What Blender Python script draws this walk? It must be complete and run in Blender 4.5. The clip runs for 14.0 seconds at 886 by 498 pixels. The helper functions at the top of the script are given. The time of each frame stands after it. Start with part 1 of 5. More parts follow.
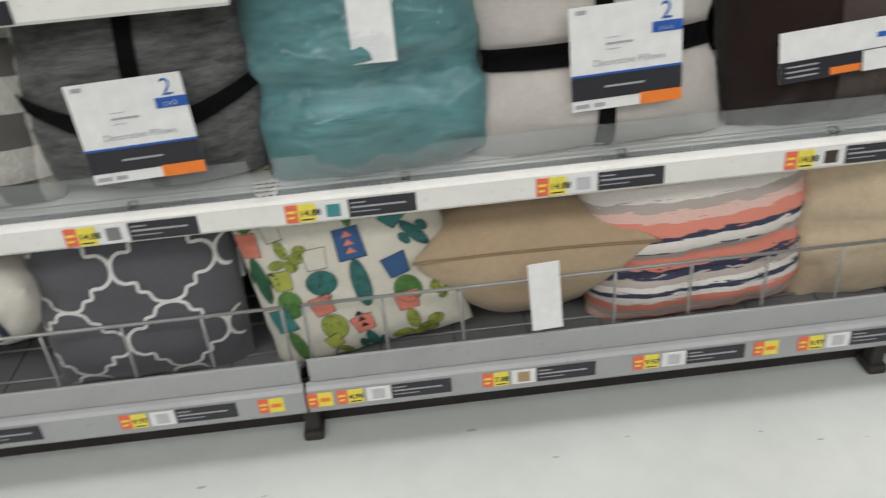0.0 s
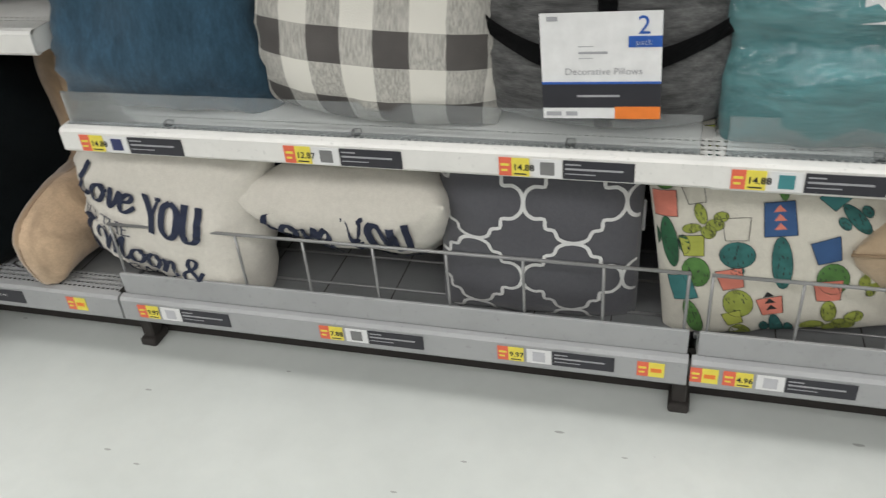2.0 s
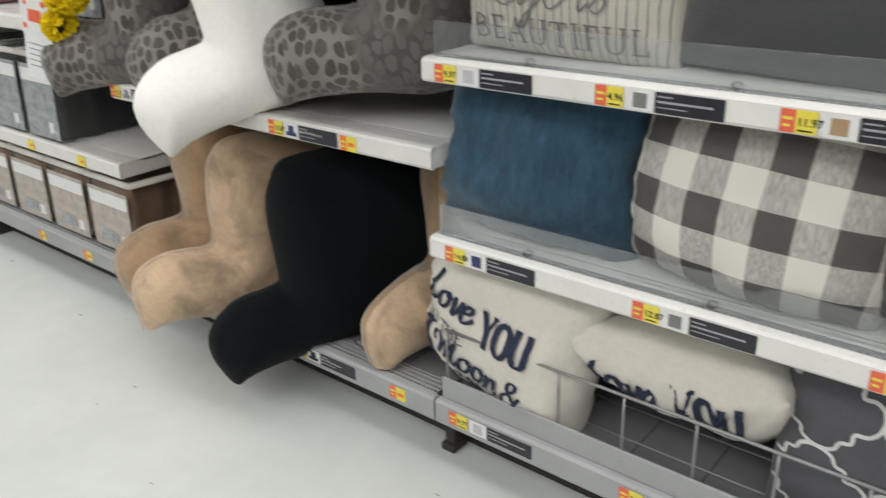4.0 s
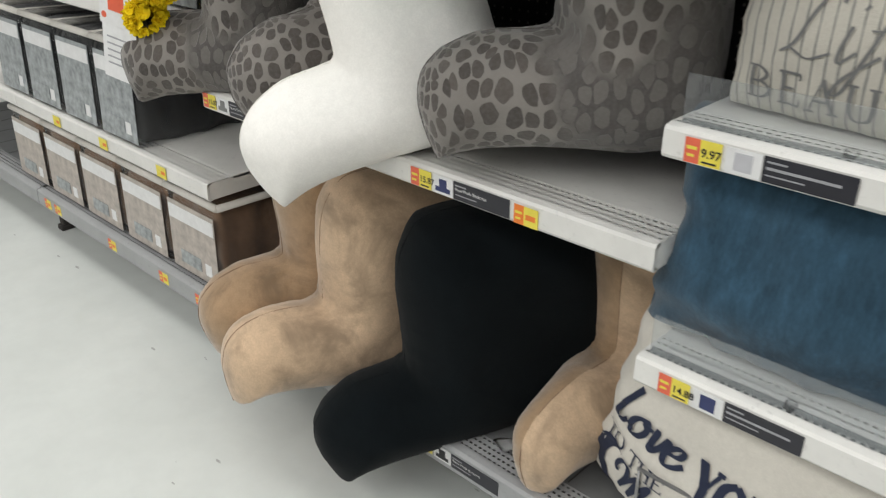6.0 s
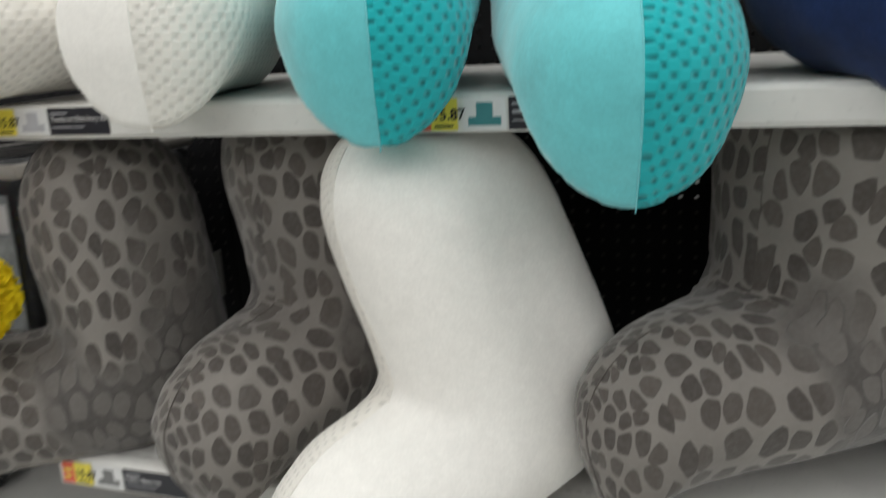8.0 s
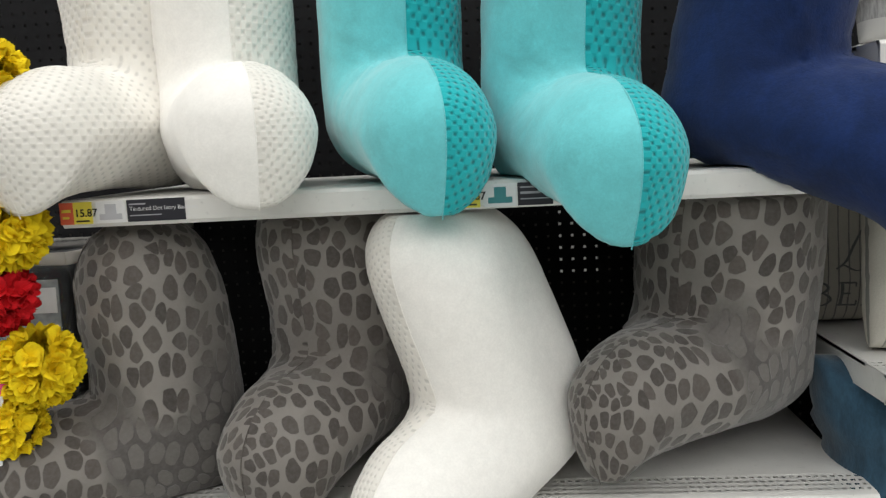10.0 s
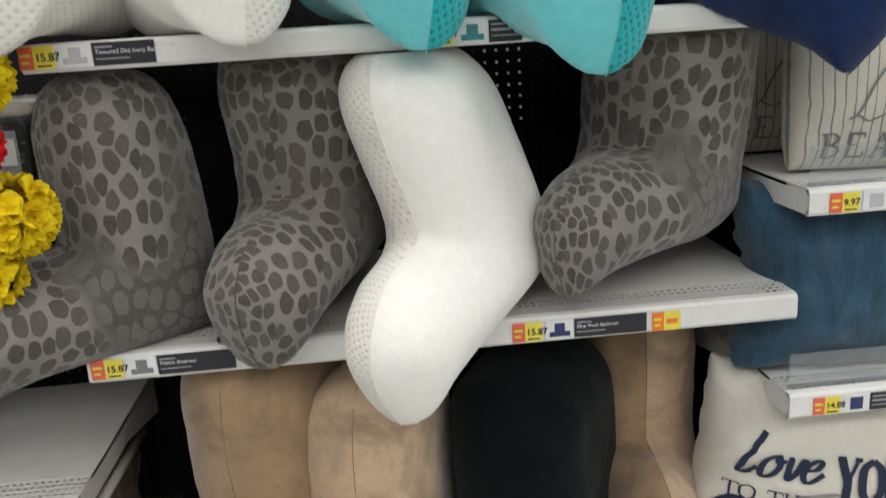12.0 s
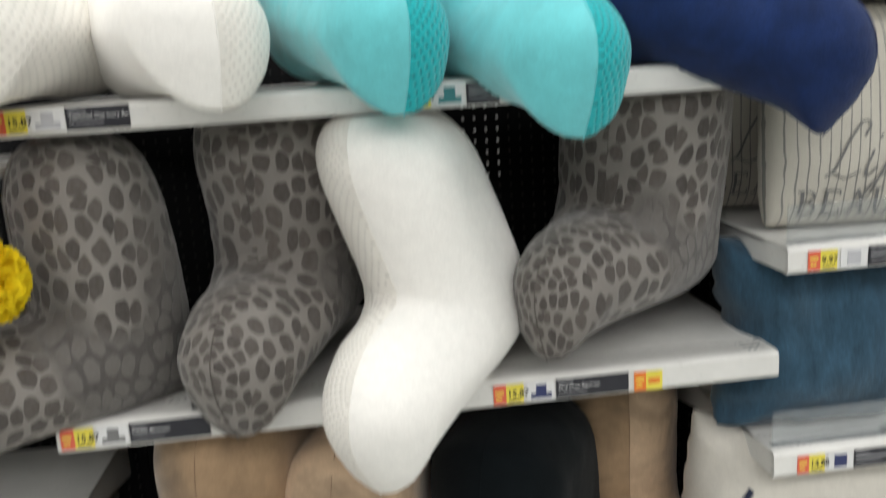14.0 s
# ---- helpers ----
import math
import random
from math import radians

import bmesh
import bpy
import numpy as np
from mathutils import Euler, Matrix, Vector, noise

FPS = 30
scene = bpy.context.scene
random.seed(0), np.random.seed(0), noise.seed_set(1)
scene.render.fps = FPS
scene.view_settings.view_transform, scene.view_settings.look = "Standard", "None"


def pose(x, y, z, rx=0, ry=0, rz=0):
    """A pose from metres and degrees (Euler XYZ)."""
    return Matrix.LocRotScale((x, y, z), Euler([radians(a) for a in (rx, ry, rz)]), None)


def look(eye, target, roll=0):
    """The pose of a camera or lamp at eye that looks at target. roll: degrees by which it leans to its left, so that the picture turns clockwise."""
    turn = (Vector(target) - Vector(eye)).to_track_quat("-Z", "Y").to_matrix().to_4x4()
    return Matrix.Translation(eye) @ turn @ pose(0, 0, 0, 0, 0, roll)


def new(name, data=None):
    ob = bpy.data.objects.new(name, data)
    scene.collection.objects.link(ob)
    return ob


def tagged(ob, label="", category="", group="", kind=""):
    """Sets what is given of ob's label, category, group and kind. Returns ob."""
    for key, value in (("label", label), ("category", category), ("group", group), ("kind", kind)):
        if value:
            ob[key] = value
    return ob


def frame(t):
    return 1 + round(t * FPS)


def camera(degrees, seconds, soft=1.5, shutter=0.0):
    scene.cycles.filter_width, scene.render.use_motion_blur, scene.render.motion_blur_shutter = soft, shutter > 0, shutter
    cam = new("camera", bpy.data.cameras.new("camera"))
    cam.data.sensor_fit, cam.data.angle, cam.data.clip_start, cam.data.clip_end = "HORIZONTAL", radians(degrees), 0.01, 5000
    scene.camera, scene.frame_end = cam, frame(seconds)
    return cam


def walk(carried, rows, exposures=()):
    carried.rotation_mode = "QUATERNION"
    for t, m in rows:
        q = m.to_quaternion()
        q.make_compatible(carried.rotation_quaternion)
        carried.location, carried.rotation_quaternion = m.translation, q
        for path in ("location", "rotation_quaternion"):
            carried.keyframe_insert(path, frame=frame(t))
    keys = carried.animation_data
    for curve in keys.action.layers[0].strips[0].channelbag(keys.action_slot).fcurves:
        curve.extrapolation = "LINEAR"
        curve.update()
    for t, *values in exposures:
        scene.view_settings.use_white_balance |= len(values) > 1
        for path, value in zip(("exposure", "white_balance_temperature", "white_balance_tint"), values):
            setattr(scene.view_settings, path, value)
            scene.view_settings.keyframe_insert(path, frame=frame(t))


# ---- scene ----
cam = camera(56.1, 14.0, 1.25, 0.35)
PATH = [
    (0, (0.238, -1.265, 1.237), (0.312, 0.443, 0.199), -5.0),
    (0.5, (0.143, -1.245, 1.232), (-0.018, 0.437, 0.162), -5.2),
    (1, (0.05, -1.219, 1.237), (-0.227, 0.423, 0.13), -5.8),
    (1.5, (-0.019, -1.213, 1.236), (-0.419, 0.395, 0.116), -6.4),
    (2, (-0.059, -1.216, 1.236), (-0.576, 0.37, 0.132), -5.4),
    (2.5, (-0.074, -1.222, 1.238), (-0.707, 0.334, 0.154), -4.3),
    (3, (-0.088, -1.221, 1.239), (-0.811, 0.31, 0.174), -2.9),
    (3.5, (-0.105, -1.223, 1.261), (-0.975, 0.317, 0.327), -0.9),
    (4, (-0.143, -1.23, 1.275), (-1.325, 0.173, 0.478), -2.0),
    (4.2, (-0.17, -1.236, 1.285), (-1.395, 0.132, 0.493), -2.4),
    (6.3, (-0.793, -0.942, 1.327), (-2.016, 0.335, 0.391), -0.2),
    (6.5, (-0.872, -0.913, 1.322), (-2.066, 0.367, 0.354), -0.1),
    (7, (-1.088, -0.808, 1.319), (-2.255, 0.509, 0.368), -2.0),
    (7.5, (-1.281, -0.752, 1.306), (-2.377, 0.717, 0.505), -2.8),
    (7.7, (-1.392, -0.788, 1.348), (-2.325, 0.84, 0.656), -3.5),
    (8, (-1.516, -0.839, 1.361), (-2.156, 0.982, 0.838), -3.5),
    (8.2, (-1.558, -0.848, 1.369), (-2.046, 1.047, 0.956), -3.0),
    (10.3, (-1.808, -1.276, 1.336), (-1.885, 0.707, 1.085), -3.5),
    (10.5, (-1.856, -1.29, 1.33), (-1.858, 0.689, 1.046), -3.9),
    (11, (-1.918, -1.301, 1.328), (-1.838, 0.667, 0.979), -4.2),
    (11.5, (-1.928, -1.31, 1.316), (-1.815, 0.637, 0.87), -4.0),
    (12, (-1.925, -1.315, 1.292), (-1.779, 0.606, 0.756), -3.6),
    (12.5, (-1.932, -1.312, 1.266), (-1.765, 0.552, 0.56), -3.1),
    (13, (-1.933, -1.314, 1.229), (-1.787, 0.535, 0.48), -2.5),
    (13.5, (-1.923, -1.308, 1.246), (-1.773, 0.544, 0.504), -2.7),
    (14, (-1.92, -1.294, 1.32), (-1.717, 0.646, 0.878), -3.7),
]
walk(cam, [(t, look(eye, target, roll)) for t, eye, target, roll in PATH],
    ((0.0, -0.06), (2.5, 0.0), (7.0, -0.02), (8.0, -0.20), (10.5, -0.05), (11.5, -0.05), (12.5, 0.0), (13.0, 0.08), (13.5, 0.12), (14.0, 0.05)))

# ---- world, light, exposure ----
world = bpy.data.worlds.new("store_world")
scene.world = world
world.use_nodes = True
world.node_tree.nodes["Background"].inputs[0].default_value = (0.9, 0.95, 1.0, 1)
world.node_tree.nodes["Background"].inputs[1].default_value = 0.025


def area_lamp(x, y, z, sx, sy, power):
    data = bpy.data.lights.new("ceiling_tube", "AREA")
    data.shape, data.size, data.size_y, data.energy = "RECTANGLE", sx, sy, power
    data.color = (1.0, 0.99, 0.97)
    ob = new("ceiling_tube", data)
    ob.matrix_world = pose(x, y, z)
    return ob


LAMP_ROWS = (-5.0, -3.0, -0.35)
for ly, power in zip(LAMP_ROWS, (150, 168, 112)):
    area_lamp(-1.0, ly, 3.46, 11.0, 1.1, power)

# ---- materials ----


def material(name):
    m = bpy.data.materials.new(name)
    m.use_nodes = True
    nt = m.node_tree
    return m, nt, nt.nodes["Principled BSDF"]


def node(nt, kind, **values):
    n = nt.nodes.new(kind)
    for key, v in values.items():
        n.inputs[key.replace("_", " ")].default_value = v
    return n


def mix_rgb(nt, fac, a, b):
    n = nt.nodes.new("ShaderNodeMix")
    n.data_type = "RGBA"
    for sock, v in ((0, fac), (6, a), (7, b)):
        if isinstance(v, bpy.types.NodeSocket):
            nt.links.new(v, n.inputs[sock])
        else:
            n.inputs[sock].default_value = v if sock == 0 else (*v, 1)
    return n.outputs[2]


def maths(nt, op, a, b=None, clamp=False):
    n = nt.nodes.new("ShaderNodeMath")
    n.operation, n.use_clamp = op, clamp
    for i, v in enumerate((a, b)):
        if isinstance(v, bpy.types.NodeSocket):
            nt.links.new(v, n.inputs[i])
        elif v is not None:
            n.inputs[i].default_value = v
    return n.outputs[0]


def coords(nt, which="Object", scale=(1, 1, 1)):
    tc = nt.nodes.new("ShaderNodeTexCoord")
    mp = nt.nodes.new("ShaderNodeMapping")
    mp.inputs["Scale"].default_value = scale
    nt.links.new(tc.outputs[which], mp.inputs[0])
    return mp.outputs[0]


def noise_of(nt, vec, scale, detail=3.0, rough=0.55):
    n = node(nt, "ShaderNodeTexNoise", Scale=scale, Detail=detail, Roughness=rough)
    nt.links.new(vec, n.inputs["Vector"])
    return n.outputs["Fac"]


def ramp(nt, fac, lo, hi):
    n = nt.nodes.new("ShaderNodeMapRange")
    n.inputs["From Min"].default_value, n.inputs["From Max"].default_value = lo, hi
    nt.links.new(fac, n.inputs["Value"])
    return n.outputs["Result"]


def bump(nt, p, height, strength, distance):
    n = node(nt, "ShaderNodeBump", Strength=strength, Distance=distance)
    nt.links.new(height, n.inputs["Height"])
    nt.links.new(n.outputs[0], p.inputs["Normal"])


def dark(c, k):
    return tuple(v * k for v in c)


def fabric(name, c, k=0.72, weave=420.0, streak=(1, 1, 1), blot=9.0, rough=0.95, sheen=0.25, relief=0.35, heather=0.0, nap=0.0):
    """Woven or plush cloth: blotches, thread grain, brushed patches and fine relief."""
    m, nt, p = material(name)
    vec = coords(nt, "Object", streak)
    fine = noise_of(nt, vec, weave, 2.0, 0.7)
    mid = noise_of(nt, vec, weave / 5, 4.0, 0.7)
    big = noise_of(nt, coords(nt), blot, 4.0, 0.6)
    a = mix_rgb(nt, ramp(nt, big, 0.35, 0.68), dark(c, k), c)
    b = mix_rgb(nt, ramp(nt, mid, 0.34, 0.66), dark(c, (1 + k) / 2 * (1 - 0.6 * heather)), dark(c, 1.12 + 1.1 * heather))
    col = mix_rgb(nt, 0.5 + 0.3 * heather, a, b)
    col = mix_rgb(nt, maths(nt, "MULTIPLY", ramp(nt, fine, 0.35, 0.65), 0.3), col, dark(c, k * 0.85))
    if nap:
        n = node(nt, "ShaderNodeTexNoise", Scale=7.0, Detail=5.0, Roughness=0.62, Distortion=0.5)
        nt.links.new(coords(nt), n.inputs["Vector"])
        col = mix_rgb(nt, maths(nt, "MULTIPLY", ramp(nt, n.outputs["Fac"], 0.48, 0.66), nap, True), col, dark(c, 0.44))
        col = mix_rgb(nt, maths(nt, "MULTIPLY", ramp(nt, n.outputs["Fac"], 0.42, 0.30), nap * 0.6, True), col, dark(c, 1.22))
    nt.links.new(col, p.inputs["Base Color"])
    p.inputs["Roughness"].default_value = rough
    p.inputs["Specular IOR Level"].default_value = 0.25
    p.inputs["Sheen Weight"].default_value = sheen
    p.inputs["Sheen Roughness"].default_value = 0.5
    bump(nt, p, maths(nt, "ADD", maths(nt, "MULTIPLY", fine, 0.5), mid), relief, 0.004)
    return m


def dotted_plush(name, c, k=0.55, pitch=0.0125, relief=0.4):
    """Plush pressed with a lattice of small dimples, by the mesh's metre UVs."""
    m, nt, p = material(name)
    tc = nt.nodes.new("ShaderNodeTexCoord")
    mp = nt.nodes.new("ShaderNodeMapping")
    mp.inputs["Rotation"].default_value = (0, 0, radians(45))
    mp.inputs["Scale"].default_value = (math.tau / pitch,) * 3
    nt.links.new(tc.outputs["UV"], mp.inputs[0])
    sp = nt.nodes.new("ShaderNodeSeparateXYZ")
    nt.links.new(mp.outputs[0], sp.inputs[0])
    h = maths(nt, "ADD", maths(nt, "COSINE", sp.outputs[0]), maths(nt, "COSINE", sp.outputs[1]))
    d = ramp(nt, h, -1.85, -0.8)
    big = noise_of(nt, coords(nt), 14.0)
    base = mix_rgb(nt, ramp(nt, big, 0.3, 0.7), dark(c, 0.85), c)
    nt.links.new(mix_rgb(nt, d, dark(c, k), base), p.inputs["Base Color"])
    p.inputs["Roughness"].default_value = 0.9
    p.inputs["Sheen Weight"].default_value = 0.2
    bump(nt, p, ramp(nt, h, -1.9, 0.2), relief, 0.004)
    return m


def pebble_plush(name):
    """Grey plush with irregular darker stones."""
    m, nt, p = material(name)
    vec = coords(nt, "Object")
    uv = coords(nt, "UV", (1.25, 0.82, 1))
    warp = node(nt, "ShaderNodeTexNoise", Scale=14.0, Detail=2.0)
    nt.links.new(uv, warp.inputs["Vector"])
    add = nt.nodes.new("ShaderNodeVectorMath")
    add.operation = "MULTIPLY_ADD"
    nt.links.new(warp.outputs["Color"], add.inputs[0])
    add.inputs[1].default_value = (0.03, 0.03, 0)
    nt.links.new(uv, add.inputs[2])
    v = nt.nodes.new("ShaderNodeTexVoronoi")
    v.feature = "DISTANCE_TO_EDGE"
    cell = nt.nodes.new("ShaderNodeTexVoronoi")
    for k in (v, cell):
        k.voronoi_dimensions = "2D"
        k.inputs["Scale"].default_value = 29.0
        k.inputs["Randomness"].default_value = 0.85
        nt.links.new(add.outputs[0], k.inputs["Vector"])
    sep = nt.nodes.new("ShaderNodeSeparateColor")
    nt.links.new(cell.outputs["Color"], sep.inputs[0])
    rounded = maths(nt, "SUBTRACT", v.outputs["Distance"], maths(nt, "MULTIPLY", cell.outputs["Distance"], 1.10))
    edge = ramp(nt, maths(nt, "ADD", rounded, maths(nt, "MULTIPLY", maths(nt, "SUBTRACT", noise_of(nt, vec, 70.0, 1.0), 0.5), 0.05)), -0.375, -0.295)
    fine = noise_of(nt, vec, 160.0, 3.0)
    big = noise_of(nt, vec, 5.0, 3.0)
    stone = mix_rgb(nt, sep.outputs[0], (0.046, 0.038, 0.033), (0.085, 0.072, 0.062))
    ground = mix_rgb(nt, ramp(nt, big, 0.3, 0.7), (0.165, 0.150, 0.136), (0.250, 0.230, 0.210))
    brushed = noise_of(nt, vec, 3.2, 2.0)
    turned = maths(nt, "MULTIPLY", ramp(nt, brushed, 0.56, 0.66), 0.85, True)
    stone = mix_rgb(nt, turned, stone, (0.15, 0.138, 0.128))
    ground = mix_rgb(nt, turned, ground, (0.05, 0.045, 0.042))
    col = mix_rgb(nt, maths(nt, "MULTIPLY", edge, 0.95), ground, stone)
    col = mix_rgb(nt, maths(nt, "MULTIPLY", ramp(nt, fine, 0.4, 0.7), 0.10), col, (0.30, 0.29, 0.28))
    nt.links.new(col, p.inputs["Base Color"])
    p.inputs["Roughness"].default_value = 0.85
    p.inputs["Sheen Weight"].default_value = 0.25
    bump(nt, p, maths(nt, "ADD", maths(nt, "MULTIPLY", edge, -0.7), maths(nt, "MULTIPLY", fine, 0.4)), 0.5, 0.004)
    return m


def painted(name, c, rough=0.45, metal=0.0, scuff=0.12, size=7.0):
    m, nt, p = material(name)
    vec = coords(nt, "Object")
    big = noise_of(nt, vec, size, 5.0, 0.65)
    fine = noise_of(nt, vec, 90.0, 3.0)
    col = mix_rgb(nt, ramp(nt, big, 0.42, 0.75), c, dark(c, 1 - scuff))
    col = mix_rgb(nt, maths(nt, "MULTIPLY", ramp(nt, fine, 0.62, 0.74), 0.4), col, dark(c, 0.6))
    nt.links.new(col, p.inputs["Base Color"])
    nt.links.new(maths(nt, "ADD", maths(nt, "MULTIPLY", big, 0.25), rough - 0.12), p.inputs["Roughness"])
    p.inputs["Metallic"].default_value = metal
    return m


def plain(name, c, rough=0.6, k=0.9):
    m, nt, p = material(name)
    n = noise_of(nt, coords(nt), 40.0, 3.0)
    nt.links.new(mix_rgb(nt, ramp(nt, n, 0.3, 0.7), dark(c, k), c), p.inputs["Base Color"])
    p.inputs["Roughness"].default_value = rough
    return m


def clear_plastic(name, tint=(0.93, 0.95, 0.95), gloss=0.06, haze=0.06, crinkle=0.0):
    """Thin clear sheet: mostly see-through, with gloss."""
    m, nt, p = material(name)
    out = nt.nodes["Material Output"]
    tr = nt.nodes.new("ShaderNodeBsdfTransparent")
    tr.inputs[0].default_value = (*tint, 1)
    gl = nt.nodes.new("ShaderNodeBsdfGlossy")
    gl.inputs["Roughness"].default_value = 0.08
    df = nt.nodes.new("ShaderNodeBsdfDiffuse")
    df.inputs[0].default_value = (0.8, 0.82, 0.82, 1)
    if crinkle:
        b = node(nt, "ShaderNodeBump", Strength=0.9, Distance=crinkle)
        nt.links.new(noise_of(nt, coords(nt), 16.0, 3.0), b.inputs["Height"])
        nt.links.new(b.outputs[0], gl.inputs["Normal"])
    fr = nt.nodes.new("ShaderNodeFresnel")
    fr.inputs[0].default_value = 1.45
    a = nt.nodes.new("ShaderNodeMixShader")
    a.inputs[0].default_value = haze
    nt.links.new(tr.outputs[0], a.inputs[1])
    nt.links.new(df.outputs[0], a.inputs[2])
    b2 = nt.nodes.new("ShaderNodeMixShader")
    nt.links.new(maths(nt, "ADD", maths(nt, "MULTIPLY", fr.outputs[0], 0.9), gloss - 0.03, True), b2.inputs[0])
    nt.links.new(a.outputs[0], b2.inputs[1])
    nt.links.new(gl.outputs[0], b2.inputs[2])
    nt.links.new(b2.outputs[0], out.inputs[0])
    return m


def floor_vinyl():
    m, nt, p = material("floor_vinyl")
    vec = coords(nt, "Object")
    big = noise_of(nt, vec, 1.3, 5.0, 0.6)
    mid = noise_of(nt, vec, 14.0, 4.0, 0.6)
    col = mix_rgb(nt, ramp(nt, big, 0.35, 0.7), (0.60, 0.625, 0.60), (0.70, 0.725, 0.70))
    col = mix_rgb(nt, maths(nt, "MULTIPLY", ramp(nt, mid, 0.4, 0.75), 0.25), col, (0.52, 0.54, 0.52))
    # scattered dark scuffs, long in one direction
    v = nt.nodes.new("ShaderNodeTexVoronoi")
    v.inputs["Scale"].default_value = 1.0
    nt.links.new(coords(nt, "Object", (9.0, 28.0, 1)), v.inputs["Vector"])
    sep = nt.nodes.new("ShaderNodeSeparateColor")
    nt.links.new(v.outputs["Color"], sep.inputs[0])
    size = maths(nt, "MULTIPLY", maths(nt, "POWER", sep.outputs[0], 4.0), 0.06)
    warp = maths(nt, "MULTIPLY", noise_of(nt, vec, 60.0), 0.03)
    spot = maths(nt, "LESS_THAN", maths(nt, "ADD", v.outputs["Distance"], warp), maths(nt, "ADD", size, 0.078))
    keep = maths(nt, "MULTIPLY", spot, maths(nt, "GREATER_THAN", sep.outputs[1], 0.55))
    col = mix_rgb(nt, maths(nt, "MULTIPLY", keep, 0.5), col, (0.12, 0.115, 0.11))
    nt.links.new(col, p.inputs["Base Color"])
    nt.links.new(maths(nt, "ADD", maths(nt, "MULTIPLY", mid, 0.2), 0.36), p.inputs["Roughness"])
    bump(nt, p, mid, 0.05, 0.002)
    return m


def plaid_cloth(name, light, dark_c, n_u, n_v, off=(0.0, 0.0)):
    """Buffalo check by the pillow's UVs."""
    m, nt, p = material(name)
    tc = nt.nodes.new("ShaderNodeTexCoord")
    sp = nt.nodes.new("ShaderNodeSeparateXYZ")
    nt.links.new(tc.outputs["UV"], sp.inputs[0])
    su = maths(nt, "GREATER_THAN", maths(nt, "FRACT", maths(nt, "ADD", maths(nt, "MULTIPLY", sp.outputs[0], n_u), off[0])), 0.5)
    sv = maths(nt, "GREATER_THAN", maths(nt, "FRACT", maths(nt, "ADD", maths(nt, "MULTIPLY", sp.outputs[1], n_v), off[1])), 0.5)
    both = maths(nt, "MULTIPLY", su, sv)
    either = maths(nt, "SUBTRACT", maths(nt, "ADD", su, sv), both)
    mid = tuple((a * 0.55 + b * 0.45) for a, b in zip(light, dark_c))
    threads = noise_of(nt, coords(nt, "Object", (300, 300, 40)), 1.0, 2.0)
    mid_mix = mix_rgb(nt, ramp(nt, threads, 0.35, 0.65), dark(mid, 0.75), dark(mid, 1.2))
    col = mix_rgb(nt, either, light, mid_mix)
    col = mix_rgb(nt, both, col, dark_c)
    soft = noise_of(nt, coords(nt), 12.0)
    col = mix_rgb(nt, maths(nt, "MULTIPLY", ramp(nt, soft, 0.3, 0.7), 0.08), col, dark(mid, 0.8))
    nt.links.new(col, p.inputs["Base Color"])
    p.inputs["Roughness"].default_value = 0.95
    bump(nt, p, noise_of(nt, coords(nt), 380.0, 2.0), 0.3, 0.003)
    return m


def stripe_cloth(name, stops, wobble=0.012, along="v"):
    """Horizontal woven stripes by the pillow's UVs; stops are (height, colour)."""
    m, nt, p = material(name)
    tc = nt.nodes.new("ShaderNodeTexCoord")
    sp = nt.nodes.new("ShaderNodeSeparateXYZ")
    nt.links.new(tc.outputs["UV"], sp.inputs[0])
    n = noise_of(nt, coords(nt, "UV", (9, 60, 1)), 1.0, 3.0)
    h = maths(nt, "ADD", sp.outputs[1 if along == "v" else 0], maths(nt, "MULTIPLY", maths(nt, "SUBTRACT", n, 0.5), wobble * 4))
    r = nt.nodes.new("ShaderNodeValToRGB")
    r.color_ramp.interpolation = "CONSTANT"
    els = r.color_ramp.elements
    els[0].position, els[0].color = stops[0][0], (*stops[0][1], 1)
    els[1].position, els[1].color = stops[1][0], (*stops[1][1], 1)
    for pos, c in stops[2:]:
        e = els.new(pos)
        e.color = (*c, 1)
    nt.links.new(h, r.inputs[0])
    fine = noise_of(nt, coords(nt), 300.0, 2.0)
    nt.links.new(mix_rgb(nt, maths(nt, "MULTIPLY", ramp(nt, fine, 0.4, 0.7), 0.2), r.outputs[0], (0.25, 0.22, 0.2)), p.inputs["Base Color"])
    p.inputs["Roughness"].default_value = 0.95
    bump(nt, p, fine, 0.3, 0.003)
    return m


def ticking_cloth(name, lines):
    """Cream cloth with thin, slightly broken grey lines."""
    m, nt, p = material(name)
    tc = nt.nodes.new("ShaderNodeTexCoord")
    sp = nt.nodes.new("ShaderNodeSeparateXYZ")
    nt.links.new(tc.outputs["UV"], sp.inputs[0])
    n = noise_of(nt, coords(nt, "UV", (30, 8, 1)), 1.0, 3.0)
    at = maths(nt, "FRACT", maths(nt, "ADD", maths(nt, "MULTIPLY", sp.outputs[0], float(lines)), maths(nt, "MULTIPLY", n, 0.25)))
    line = maths(nt, "LESS_THAN", at, maths(nt, "MULTIPLY", n, 0.30))
    fine = noise_of(nt, coords(nt), 320.0, 2.0)
    base = mix_rgb(nt, maths(nt, "MULTIPLY", ramp(nt, fine, 0.35, 0.7), 0.35), (0.62, 0.59, 0.52), (0.50, 0.47, 0.41))
    nt.links.new(mix_rgb(nt, maths(nt, "MULTIPLY", line, 0.85), base, (0.20, 0.20, 0.19)), p.inputs["Base Color"])
    p.inputs["Roughness"].default_value = 0.95
    bump(nt, p, fine, 0.3, 0.003)
    return m


